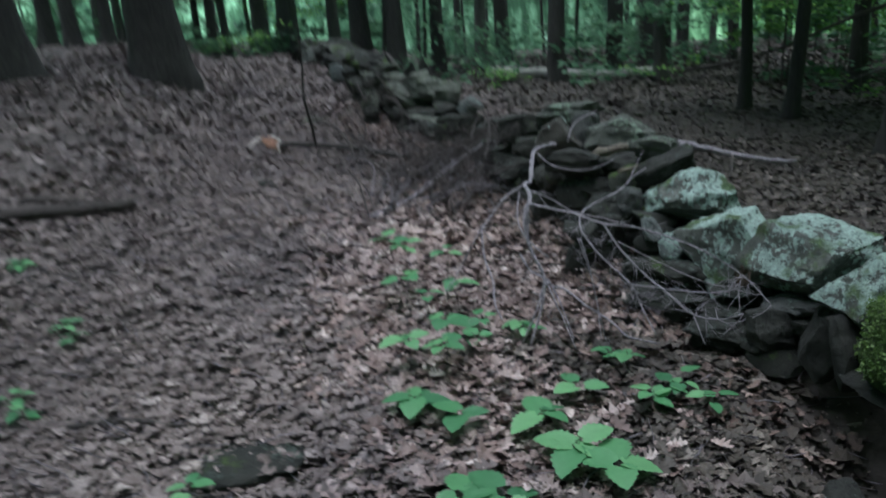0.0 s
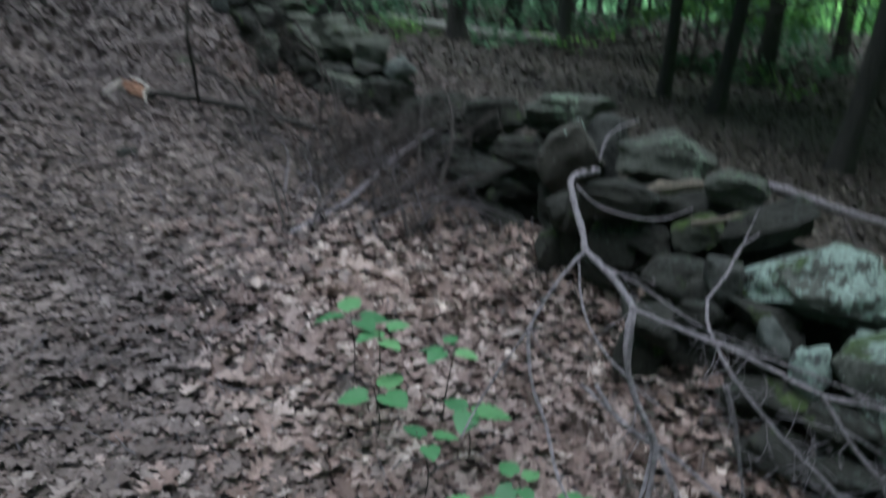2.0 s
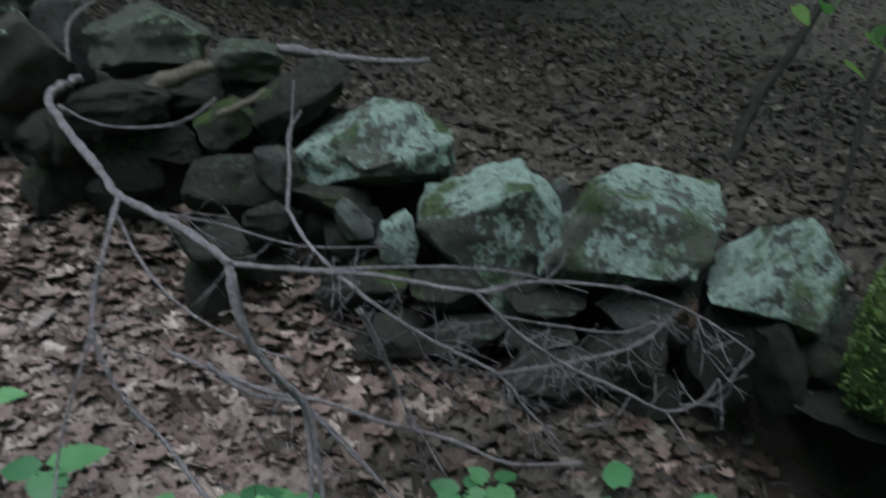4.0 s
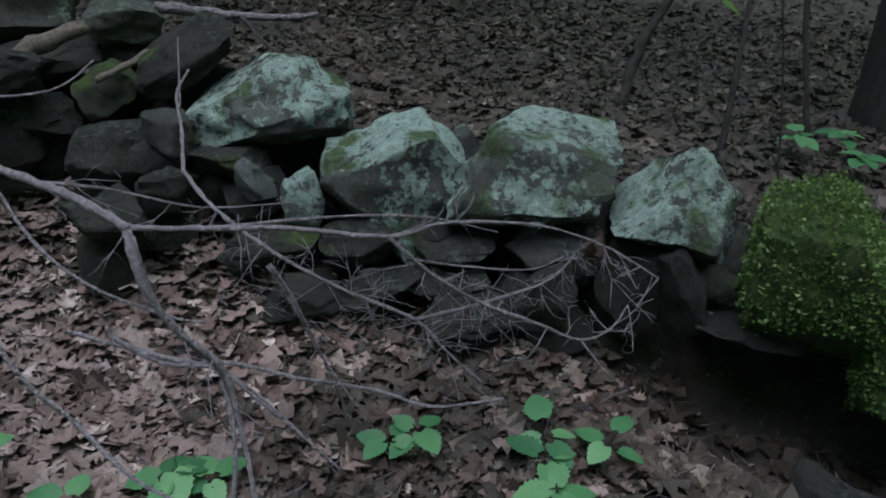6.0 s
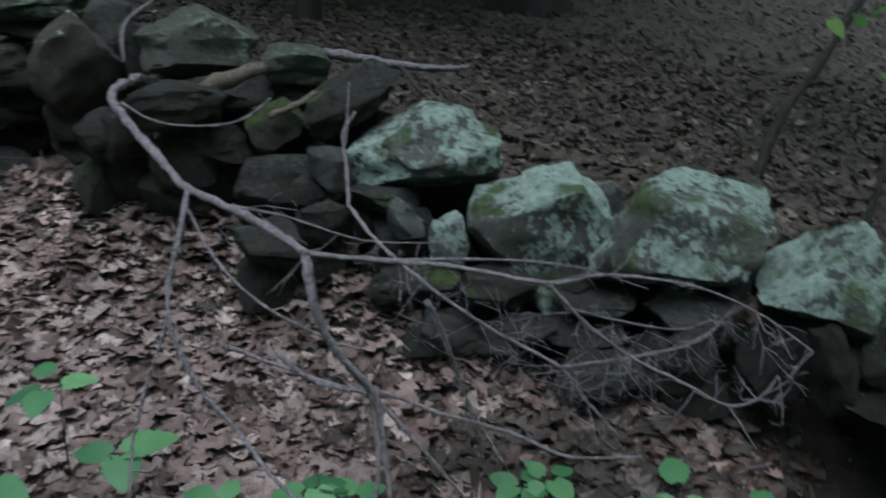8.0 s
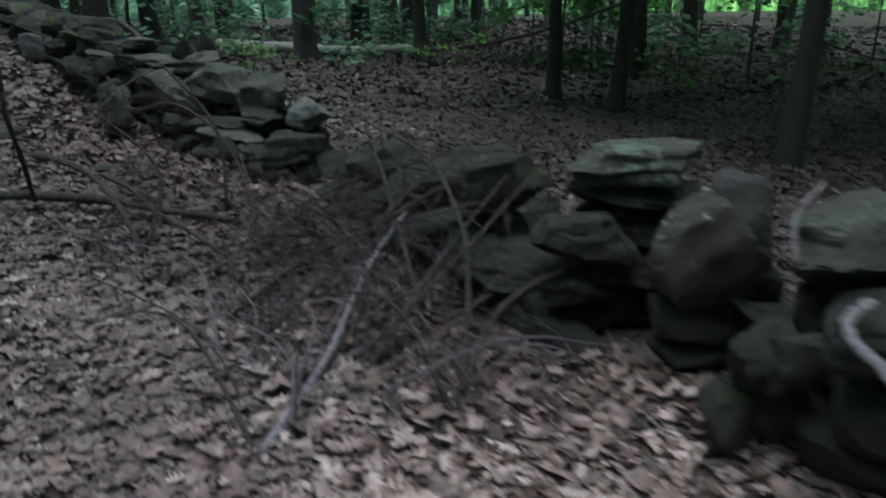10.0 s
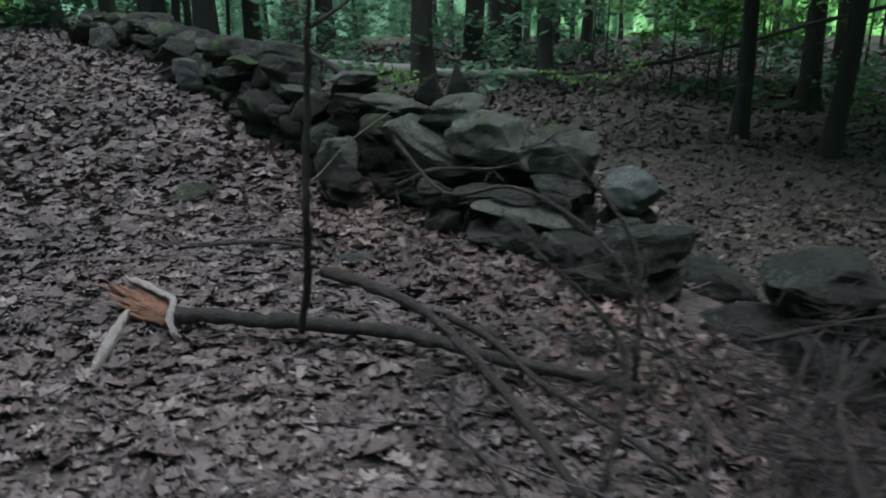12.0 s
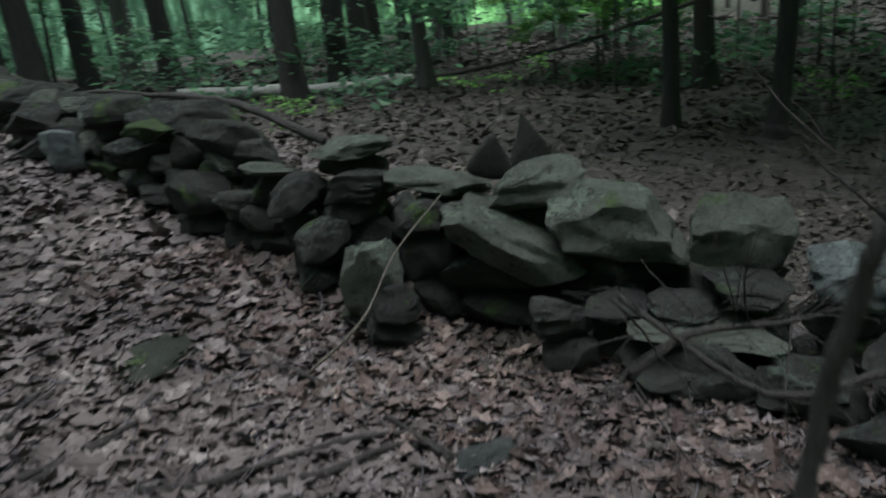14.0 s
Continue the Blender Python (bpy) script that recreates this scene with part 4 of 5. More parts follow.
for k, pts in enumerate(([(-1.72, 8.84, 0.63), (-1.54, 8.75, 0.62), (-1.28, 8.73, 0.62), (-0.99, 8.63, 0.62), (-0.91, 8.44, 0.60)], [(-1.25, 9.56, 0.68), (-1.08, 9.11, 0.65), (-0.98, 8.80, 0.62), (-0.93, 8.44, 0.60)], [(-2.00, 9.10, 0.65), (-1.84, 9.13, 0.65), (-1.70, 9.16, 0.65)], [(-2.96, 11.10, 0.84), (-2.76, 10.63, 0.79), (-2.42, 10.26, 0.75)], [(-2.01, 9.36, 0.67), (-1.92, 9.52, 0.68), (-1.81, 9.65, 0.69)],
                         [(-1.96, 9.06, 0.65), (-1.80, 9.15, 0.65), (-1.64, 9.20, 0.66)], [(-2.04, 9.46, 0.68), (-1.93, 9.60, 0.68), (-1.82, 9.69, 0.70)], [(-1.39, 8.66, 0.61), (-1.25, 8.60, 0.61), (-1.05, 8.60, 0.61), (-0.96, 8.55, 0.61)], [(-1.55, 2.53, 0.21), (-1.34, 2.54, 0.22), (-1.08, 2.48, 0.21)], [(-0.72, 3.33, 0.27), (-0.65, 3.11, 0.26), (-0.60, 3.02, 0.25)])):
    dead_wood("ground_stick", "dark crooked stick lying on the leaf litter", "stick", pts, 0.014, 0.008, DARK_TWIG, 6, 60 + k, "sticks on the litter")


# ---- the dead branch that hangs off the wall ----
def hanging_branch():
    main = [(0.64, 4.14, 0.96), (0.52, 4.09, 0.94), (0.47, 3.91, 0.89), (0.43, 3.70, 0.84), (0.38, 3.55, 0.85), (0.37, 3.31, 0.85), (0.34, 3.10, 0.85), (0.41, 2.98, 0.85), (0.49, 2.85, 0.85), (0.57, 2.69, 0.84), (0.69, 2.63, 0.83), (0.87, 2.52, 0.77), (1.00, 2.41, 0.69), (1.06, 2.29, 0.61)]
    root = empty("dead_branch_on_wall", main[0][0], main[0][1], main[0][2])
    tagged(root, "grey forked dead branch hanging from the wall over leaves", "branch")
    rng = random.Random(5)
    part("main_stem", tube(main[:7], 0.0125, 0.0085, 9, 11, 5), TWIG, root)
    part("main_stem", tube(main[6:], 0.006, 0.002, 7, 6, 55), TWIG, root)
    for k, (pts, r0, r1) in enumerate((
            ([(0.57, 2.69, 0.84), (0.62, 2.62, 0.75), (0.69, 2.55, 0.67), (0.75, 2.47, 0.62), (0.82, 2.38, 0.56), (0.91, 2.34, 0.55), (0.98, 2.33, 0.57)], 0.0045, 0.002),
            ([(0.82, 2.38, 0.56), (0.84, 2.31, 0.47)], 0.003, 0.0015),
            ([(0.38, 3.55, 0.85), (0.27, 3.43, 0.82), (0.19, 3.37, 0.74), (0.14, 3.31, 0.70), (0.07, 3.30, 0.59), (0.01, 3.28, 0.49), (-0.05, 3.21, 0.43)], 0.0062, 0.003),
            ([(0.14, 3.31, 0.71), (0.14, 3.24, 0.59), (0.17, 3.15, 0.48), (0.16, 3.02, 0.43), (0.18, 2.91, 0.39)], 0.006, 0.004),
            ([(0.33, 3.10, 0.85), (0.31, 3.06, 0.77), (0.33, 3.02, 0.66), (0.37, 2.96, 0.57), (0.36, 2.92, 0.45), (0.29, 2.83, 0.30)], 0.009, 0.0055),
            ([(0.33, 3.09, 0.84), (0.325, 3.05, 0.70), (0.35, 3.00, 0.61), (0.375, 2.97, 0.54), (0.33, 2.91, 0.42), (0.26, 2.87, 0.29)], 0.007, 0.004),
            ([(0.38, 2.95, 0.54), (0.41, 2.89, 0.46), (0.44, 2.82, 0.38), (0.47, 2.75, 0.29)], 0.004, 0.0025),
            ([(0.52, 2.95, 0.72), (0.55, 2.92, 0.62), (0.58, 2.88, 0.48), (0.57, 2.74, 0.34)], 0.003, 0.0018),
            ([(0.44, 3.58, 0.37), (0.45, 3.30, 0.41), (0.45, 3.15, 0.44), (0.48, 3.05, 0.46), (0.54, 2.92, 0.43), (0.62, 2.77, 0.40), (0.66, 2.64, 0.38), (0.74, 2.51, 0.40)], 0.0065, 0.0035),
            ([(0.35, 3.52, 0.82), (0.32, 3.39, 0.75), (0.32, 3.24, 0.69), (0.38, 3.10, 0.63), (0.41, 3.03, 0.62)], 0.004, 0.003),
            ([(0.30, 3.18, 0.60), (0.34, 3.09, 0.54), (0.40, 3.00, 0.52), (0.44, 2.91, 0.43), (0.47, 2.81, 0.32)], 0.0055, 0.003),
            ([(0.38, 3.41, 0.85), (0.47, 3.31, 0.82), (0.60, 3.20, 0.75), (0.78, 3.10, 0.71)], 0.0036, 0.0016),
            ([(0.41, 2.98, 0.85), (0.52, 2.89, 0.84), (0.63, 2.82, 0.82), (0.77, 2.72, 0.78), (0.90, 2.62, 0.71)], 0.0036, 0.0016),
            ([(0.53, 4.07, 0.92), (0.60, 4.01, 0.86), (0.71, 3.93, 0.84), (0.81, 3.89, 0.85), (0.91, 3.89, 0.89)], 0.0046, 0.0024))):
        part("side_branch", tube(pts, r0, r1, 6, 5, 20 + k), TWIG, root)
    bm = bmesh.new()
    add_twigs(bm, main[9:], 10, 0.13, 0.002, rng)
    add_twigs(bm, [(0.57, 2.69, 0.84), (0.62, 2.62, 0.75), (0.69, 2.55, 0.67), (0.75, 2.47, 0.62), (0.82, 2.38, 0.56), (0.91, 2.34, 0.55), (0.98, 2.33, 0.57)], 18, 0.12, 0.0017, rng)
    add_twigs(bm, [(0.38, 3.55, 0.85), (0.27, 3.43, 0.82), (0.19, 3.37, 0.74), (0.14, 3.31, 0.70), (0.07, 3.30, 0.59), (0.01, 3.28, 0.49), (-0.05, 3.21, 0.43)], 5, 0.12, 0.0017, rng)
    add_twigs(bm, [(0.33, 3.10, 0.85), (0.33, 3.02, 0.66), (0.37, 2.96, 0.57), (0.36, 2.92, 0.45)], 8, 0.12, 0.0017, rng)
    add_twigs(bm, [(0.38, 3.41, 0.85), (0.47, 3.31, 0.82), (0.60, 3.20, 0.75), (0.78, 3.10, 0.71)], 6, 0.10, 0.0017, rng)
    tagged(part("twig_spray", bm, TWIG, root), kind="stuff")


hanging_branch()


def second_branch():
    main = [(1.01, 3.63, 0.88), (0.93, 3.60, 0.84), (0.84, 3.50, 0.80), (0.67, 3.32, 0.78), (0.58, 3.15, 0.78), (0.54, 2.97, 0.75), (0.59, 2.83, 0.67), (0.68, 2.70, 0.58), (0.71, 2.64, 0.50), (0.74, 2.56, 0.42)]
    root = empty("twiggy_branch", main[0][0], main[0][1], main[0][2])
    tagged(root, "thin dead branch with fine dry twigs against the wall", "branch")
    rng = random.Random(8)
    part("main_stem", tube(main[:4], 0.003, 0.0048, 7, 8, 6), TWIG, root)
    part("main_stem", tube(main[3:], 0.0048, 0.003, 7, 8, 7), TWIG, root)
    part("side_branch", tube([(0.90, 3.56, 0.82), (0.95, 3.60, 0.90), (1.0, 3.64, 0.97)], 0.003, 0.0014, 6, 6, 8), TWIG, root)
    for k, (pts, r0, r1) in enumerate((([(0.68, 2.70, 0.58), (0.82, 2.60, 0.58), (0.96, 2.51, 0.59), (1.08, 2.48, 0.63)], 0.0045, 0.002), ([(0.53, 2.95, 0.72), (0.56, 2.91, 0.60), (0.59, 2.86, 0.41), (0.63, 2.82, 0.21)], 0.004, 0.002), ([(0.62, 2.67, 0.77), (0.80, 2.63, 0.67), (0.95, 2.55, 0.61), (1.04, 2.51, 0.61)], 0.003, 0.0015))):
        part("side_branch", tube(pts, r0, r1, 6, 5, 30 + k), TWIG, root)
    bm = bmesh.new()
    add_twigs(bm, main[4:9], 44, 0.12, 0.0011, rng, -0.3)
    add_twigs(bm, [(0.68, 2.70, 0.58), (0.82, 2.60, 0.58), (0.96, 2.51, 0.59), (1.08, 2.48, 0.63)], 34, 0.11, 0.0011, rng, -0.1)
    add_twigs(bm, [(0.53, 2.95, 0.72), (0.56, 2.91, 0.60), (0.59, 2.86, 0.41), (0.63, 2.82, 0.21)], 8, 0.12, 0.0013, rng, -0.1)
    add_twigs(bm, [(0.55, 3.0, 0.55), (0.75, 2.8, 0.5), (0.95, 2.6, 0.45)], 18, 0.13, 0.0011, rng, 0.2)
    tagged(part("twig_spray", bm, TWIG, root), kind="stuff")


second_branch()


# ---- the snapped sapling ----
def ribbon(points, width, thick, seed):
    """A torn flat strip, uneven in width, that follows a line."""
    rng = random.Random(seed)
    bm = bmesh.new()
    line = curve_points(points, 4)
    rings = []
    for k, p in enumerate(line):
        p = Vector(p)
        d = (Vector(line[min(k + 1, len(line) - 1)]) - Vector(line[max(k - 1, 0)])).normalized()
        side = d.cross(Vector((0.45, -0.8, 0.4))).normalized()
        face = side.cross(d).normalized()
        w = width * 0.5 * rng.uniform(0.7, 1.15) * (0.35 if k in (0, len(line) - 1) else 1.0)
        rings.append([bm.verts.new(p + side * w * a + face * thick * b) for a, b in ((-1, 0.5), (0, 1.6), (1, 0.5), (1, -0.5), (-1, -0.5))])
    for a, b in zip(rings, rings[1:]):
        for i in range(5):
            bm.faces.new((a[i], a[(i + 1) % 5], b[(i + 1) % 5], b[i]))
    bm.faces.new(rings[0][::-1])
    bm.faces.new(rings[-1])
    return bm


def snapped_sapling():
    trunk = [(-1.66, 7.9, 0.61), (-1.4, 7.72, 0.63), (-1.17, 7.6, 0.62), (-0.88, 7.46, 0.6), (-0.69, 7.26, 0.59), (-0.44, 7.07, 0.56), (-0.24, 6.91, 0.54)]
    root = empty("snapped_sapling", *trunk[0])
    tagged(root, "fallen dark sapling snapped off with an orange splintered end", "fallen tree")
    part("trunk", tube(trunk, 0.029, 0.017, 10, 5, 3), BARK, root)
    end = [(-1.64, 7.88, 0.6), (-1.72, 7.98, 0.63), (-1.8, 8.08, 0.66), (-1.91, 8.21, 0.69)]
    rng = random.Random(4)
    base, tip = Vector(end[0]) + Vector((0.0, 0.0, 0.015)), Vector(end[3])
    along = (tip - base).normalized()
    across = Vector((0.52, 0.3, 0.41)).normalized()
    front = Vector((0.006, -0.032, 0.026))
    core = part("splintered_end", tube([base - along * 0.03, base + along * 0.1, base + along * 0.2, base + along * 0.25], 0.03, 0.016, 7, 4, 31), SPLINTER, root, "orange freshly split wood")
    for k in range(9):
        o = across * (k - 4) * 0.0125
        a = base + o
        reach = (0.15, 0.2, 0.26, 0.19, 0.28, 0.23, 0.17, 0.24, 0.13)[k]
        lift = Vector((-0.004, -0.016, 0.012)) * math.cos((k - 4) * 0.35)
        part("splinter", tube([a - along * 0.04 - o * 0.5, a + along * reach * 0.5 + lift, a + along * reach + o * 0.3 + lift], 0.016, 0.006, 5, 4, 170 + k), SPLINTER, core)
    for k in range(12):
        o = across * rng.uniform(-0.055, 0.055) + Vector((rng.uniform(-0.02, 0.02), rng.uniform(-0.02, 0.02), rng.uniform(-0.01, 0.03)))
        a = base + along * rng.uniform(0.08, 0.2) + o
        part("splinter", tube([a, a + along * rng.uniform(0.06, 0.1), a + along * rng.uniform(0.12, 0.2) + o * 0.5], 0.008, 0.0015, 4, 3, 70 + k), SPLINTER if k % 3 else STRIP, core)
    for k, (pts, width) in enumerate((([base + along * 0.24 + across * 0.045 + front, base + along * 0.16 + across * 0.052 + front, base + along * 0.07 + across * 0.05 + front, base + across * 0.045 + front, Vector((-1.62, 7.8, 0.62)), Vector((-1.6, 7.76, 0.55))], 0.028), ([(-1.73, 7.58, 0.75), (-1.77, 7.43, 0.72), (-1.82, 7.32, 0.67)], 0.036))):
        part("bark_strip", ribbon(pts, width, 0.006, 40 + k), STRIP, root, "pale peeled strip of inner bark")
    stem = [(-1.19, 7.58, 0.6), (-1.19, 7.36, 0.86), (-1.205, 7.19, 1.1), (-1.2, 7.18, 1.25), (-1.19, 7.165, 1.4), (-1.185, 7.14, 1.52), (-1.185, 7.115, 1.61), (-1.175, 7.06, 1.75), (-1.17, 7.02, 1.95)]
    part("upright_stem", tube(stem[:7], 0.0125, 0.009, 8, 5, 9), BARK, root)
    fork = Vector(stem[6])
    part("side_branch", tube([fork, fork + Vector((0.09, 0.04, 0.05)), fork + Vector((0.2, 0.08, 0.13)), fork + Vector((0.42, 0.12, 0.3))], 0.0075, 0.0045, 6, 4, 10), BARK, root)
    part("side_branch", tube(stem[6:], 0.006, 0.003, 6, 4, 11), BARK, root)
    for k, (pts, r0, r1) in enumerate((([(-1.13, 7.41, 0.87), (-1.04, 7.26, 0.87), (-0.91, 7.09, 0.83), (-0.82, 6.93, 0.75), (-0.75, 6.71, 0.65), (-0.72, 6.45, 0.57)], 0.020, 0.012), ([(-0.84, 7.06, 0.81), (-0.71, 6.99, 0.73), (-0.63, 6.84, 0.66), (-0.49, 6.65, 0.58), (-0.36, 6.53, 0.48)], 0.012, 0.007), ([(-1.15, 7.44, 0.94), (-1.28, 7.48, 0.96), (-1.41, 7.62, 0.93), (-1.54, 7.76, 0.89)], 0.009, 0.004))):
        part("side_branch", tube(pts, r0, r1, 7, 5, 50 + k), DARK_TWIG, root)
    rng = random.Random(15)
    bm = bmesh.new()
    add_twigs(bm, stem, 8, 0.2, 0.0017, rng, 0.1)
    add_twigs(bm, trunk[3:], 10, 0.2, 0.0017, rng, 0.3)
    tagged(part("twig_spray", bm, DARK_TWIG, root), kind="stuff")


snapped_sapling()


# ---- brushwood in front of the low stretch of wall ----
def brush_pile(name, label, lines, twig_count, seed, r=0.012, spray=TWIG):
    root = empty(name, *lines[0][0])
    tagged(root, label, "brushwood")
    rng = random.Random(seed)
    for k, pts in enumerate(lines):
        part("dead_branch", tube(pts, r * rng.uniform(0.7, 1.2), r * 0.4, 6, 5, seed + k), spray if k % 3 == 1 else DARK_TWIG, root)
    bm = bmesh.new()
    for pts in lines:
        add_twigs(bm, pts, twig_count, 0.32, 0.0024, rng, 0.1)
    tagged(part("twig_spray", bm, spray, root), kind="stuff")


brush_pile("brush_heap", "grey tangle of dead branches against the wall", [
    [(-0.76, 7.88, 1.02), (-0.62, 7.85, 1.08), (-0.45, 7.74, 1.09), (-0.35, 7.66, 1.12)], [(-0.75, 7.92, 1.19), (-0.65, 7.62, 1.04), (-0.47, 7.47, 1.08), (-0.33, 7.29, 1.01), (-0.22, 7.10, 0.86), (-0.20, 6.87, 0.70), (-0.20, 6.66, 0.57), (-0.15, 6.52, 0.51)], [(0.44, 6.71, 0.68), (0.13, 6.56, 0.60), (-0.17, 6.41, 0.51)], [(0.34, 6.68, 0.72), (0.05, 6.54, 0.63), (-0.20, 6.40, 0.58), (-0.38, 6.24, 0.53)], [(0.86, 6.58, 0.68), (0.43, 6.51, 0.64), (0.07, 6.53, 0.63)], [(-0.16, 7.22, 0.81), (-0.17, 6.97, 0.67), (-0.24, 6.62, 0.54)], [(-0.84, 6.99, 0.64), (-0.89, 6.87, 0.56), (-0.84, 6.68, 0.53), (-0.85, 6.50, 0.47)], [(-0.18, 6.40, 0.60), (0.00, 6.33, 0.59), (0.27, 6.33, 0.53)],
    [(0.1, 5.9, 0.5), (0.35, 6.2, 0.75), (0.75, 6.4, 0.85)], [(0.9, 6.2, 0.6), (0.5, 6.1, 0.7), (-0.1, 6.3, 0.5)], [(0.2, 7.0, 0.6), (0.5, 6.6, 0.8), (0.8, 6.0, 0.75)],
    [(0.0, 6.6, 0.5), (0.4, 6.9, 0.65), (0.9, 6.9, 0.8)], [(-0.3, 6.2, 0.45), (0.1, 6.0, 0.6), (0.6, 6.0, 0.6)], [(0.3, 5.6, 0.45), (0.6, 6.2, 0.7), (0.7, 6.9, 0.7)]], 16, 70, 0.010, DARK_TWIG)
brush_pile("brush_heap", "grey tangle of fine dead twigs beside the wall", [
    [(-0.32, 6.02, 0.67), (-0.06, 6.38, 0.69), (0.28, 6.70, 0.71)], [(-0.1, 5.3, 0.5), (0.25, 5.35, 0.75), (0.6, 5.5, 0.95)], [(0.1, 5.0, 0.45), (0.35, 5.2, 0.62), (0.75, 5.3, 0.7)],
    [(-0.35, 5.6, 0.5), (0.1, 5.9, 0.7), (0.5, 6.3, 0.8)], [(0.0, 6.1, 0.55), (0.3, 5.9, 0.8), (0.7, 5.8, 1.0)], [(0.2, 5.6, 0.5), (0.3, 6.2, 0.8), (0.4, 6.7, 0.9)],
    [(-0.7, 6.4, 0.6), (-0.6, 6.5, 0.9), (-0.8, 6.6, 1.15)], [(0.15, 5.1, 0.4), (0.35, 5.5, 0.72), (0.42, 6.0, 0.95), (0.3, 6.4, 1.05)], [(-0.2, 5.2, 0.38), (0.2, 5.55, 0.6), (0.65, 5.75, 0.92)], [(-0.45, 5.9, 0.45), (-0.1, 5.75, 0.72), (0.45, 5.6, 0.86)], [(-0.3, 6.9, 0.6), (-0.3, 6.95, 1.0), (-0.5, 7.1, 1.3)]], 13, 90, 0.012, DARK_TWIG)


def fine_brush():
    """A mat of thin grey dead branches that lean from the litter towards the wall."""
    rng = random.Random(44)
    root = empty("fine_brush", 0.0, 5.8, gz(0.0, 5.8))
    tagged(root, "mat of thin grey dead branches leaning on the wall", "brushwood")
    bm = bmesh.new()
    for k in range(46):
        x, y = rng.uniform(-0.55, 0.3), rng.uniform(4.95, 6.5)
        a = rng.uniform(-0.5, 1.9)
        n = rng.uniform(0.45, 1.1)
        z = gz(x, y)
        foot = Vector((x, y, z + 0.01))
        mid = foot + Vector((math.cos(a) * n * 0.5, math.sin(a) * n * 0.5, rng.uniform(0.08, 0.28)))
        tip = foot + Vector((math.cos(a + 0.3) * n, math.sin(a + 0.3) * n, rng.uniform(0.05, 0.32)))
        part("dead_branch", tube([foot, mid, tip], rng.uniform(0.005, 0.01), 0.002, 5, 5, 300 + k), MID_TWIG if y < 5.7 and k % 2 else DARK_TWIG, root)
        add_twigs(bm, [foot, mid, tip], 6, 0.22, 0.0017, rng, 0.1)
    tagged(part("twig_spray", bm, MID_TWIG, root), kind="stuff")
    part("dead_branch", tube([(-0.5, 4.98, 0.42), (-0.2, 5.4, 0.47), (0.08, 5.82, 0.6), (0.38, 6.15, 0.72)], 0.014, 0.009, 7, 6, 390), TWIG, root)


fine_brush()


# ---- young stems and a leafy shoot behind the wall ----
for k, (pts, r) in enumerate((([(3.84, 3.21, -0.05), (4.05, 3.2, 0.25), (4.3, 3.12, 0.55), (4.9, 2.95, 1.3), (5.4, 2.8, 2.2)], 0.035),
                              ([(3.23, 2.51, -0.02), (3.42, 2.54, 0.35), (3.63, 2.57, 0.7), (4.0, 2.6, 1.3), (4.3, 2.6, 2.1)], 0.018),
                              ([(4.06, 2.18, -0.08), (4.2, 2.28, 0.25), (4.34, 2.38, 0.6), (4.6, 2.5, 1.3), (4.8, 2.6, 2.2)], 0.018))):
    dead_wood("young_stem", "dark leafless young stem rising from the leaves", "sapling", pts, r, r * 0.6, BARK, 7, 110 + k, "young stems behind the wall")


def blade(bm, base, along, across, length, width, notch=0.0, fold=0.16, teeth=13):
    """One toothed oval leaf as a fan on either side of its midrib."""
    along, across = along.normalized(), across.normalized()
    up = along.cross(across).normalized()
    rib, left, right = [], [], []
    for k in range(teeth + 1):
        f = k / teeth
        w = width * 0.5 * (math.sin(math.pi * min(f ** 0.8 * 0.86 + 0.14, 1.0)) ** 0.8) * (1.04 if k % 2 else 0.84)
        if k == teeth:
            w = 0.0
        droop = -fold * length * f * f
        c = base + along * length * f + up * droop
        rib.append(bm.verts.new(c))
        back = along * (-notch * length if k == 0 else 0)
        left.append(bm.verts.new(c + across * w + up * fold * w + back))
        right.append(bm.verts.new(c - across * w + up * fold * w + back))
    for k in range(teeth):
        for s in (left, right):
            q = (rib[k], rib[k + 1], s[k + 1], s[k])
            bm.faces.new(q if s is left else tuple(reversed(q)))


def seedling(x, y, height, count, size, seed, label="low seedling with broad toothed bright green leaves"):
    rng = random.Random(seed)
    z = gz(x, y)
    root = empty("seedling", x, y, z)
    tagged(root, label, "plant", "green seedlings in the litter")
    top = Vector((x + rng.uniform(-0.03, 0.03), y + rng.uniform(-0.03, 0.03), z + height))
    part("stem", tube([(x, y, z - 0.02), (x + 0.008, y, z + height * 0.5), top], 0.0025, 0.0015, 5, 3, seed), DARK_TWIG, root)
    turn = rng.uniform(0, 6.28)
    for k in range(count):
        a = turn + 2 * math.pi * k / count + rng.uniform(-0.35, 0.35)
        d = Vector((math.cos(a), math.sin(a), rng.uniform(-0.15, 0.2)))
        s = Vector((-math.sin(a), math.cos(a), rng.uniform(-0.25, 0.25)))
        h = height - rng.uniform(0.0, 0.035)
        p0 = Vector((x, y, z + h))
        p1 = p0 + d * rng.uniform(0.008, 0.035)
        bm = bmesh.new()
        n = size * rng.uniform(0.75, 1.2)
        blade(bm, p1, d, s, n, n * rng.uniform(0.8, 0.95), 0.1)
        part("leaf", bm, SEEDLING, root)
        part("leaf_stalk", tube([p0, (p0 + p1) / 2, p1], 0.0014, 0.001, 4, 2, seed + k), DARK_TWIG, root)


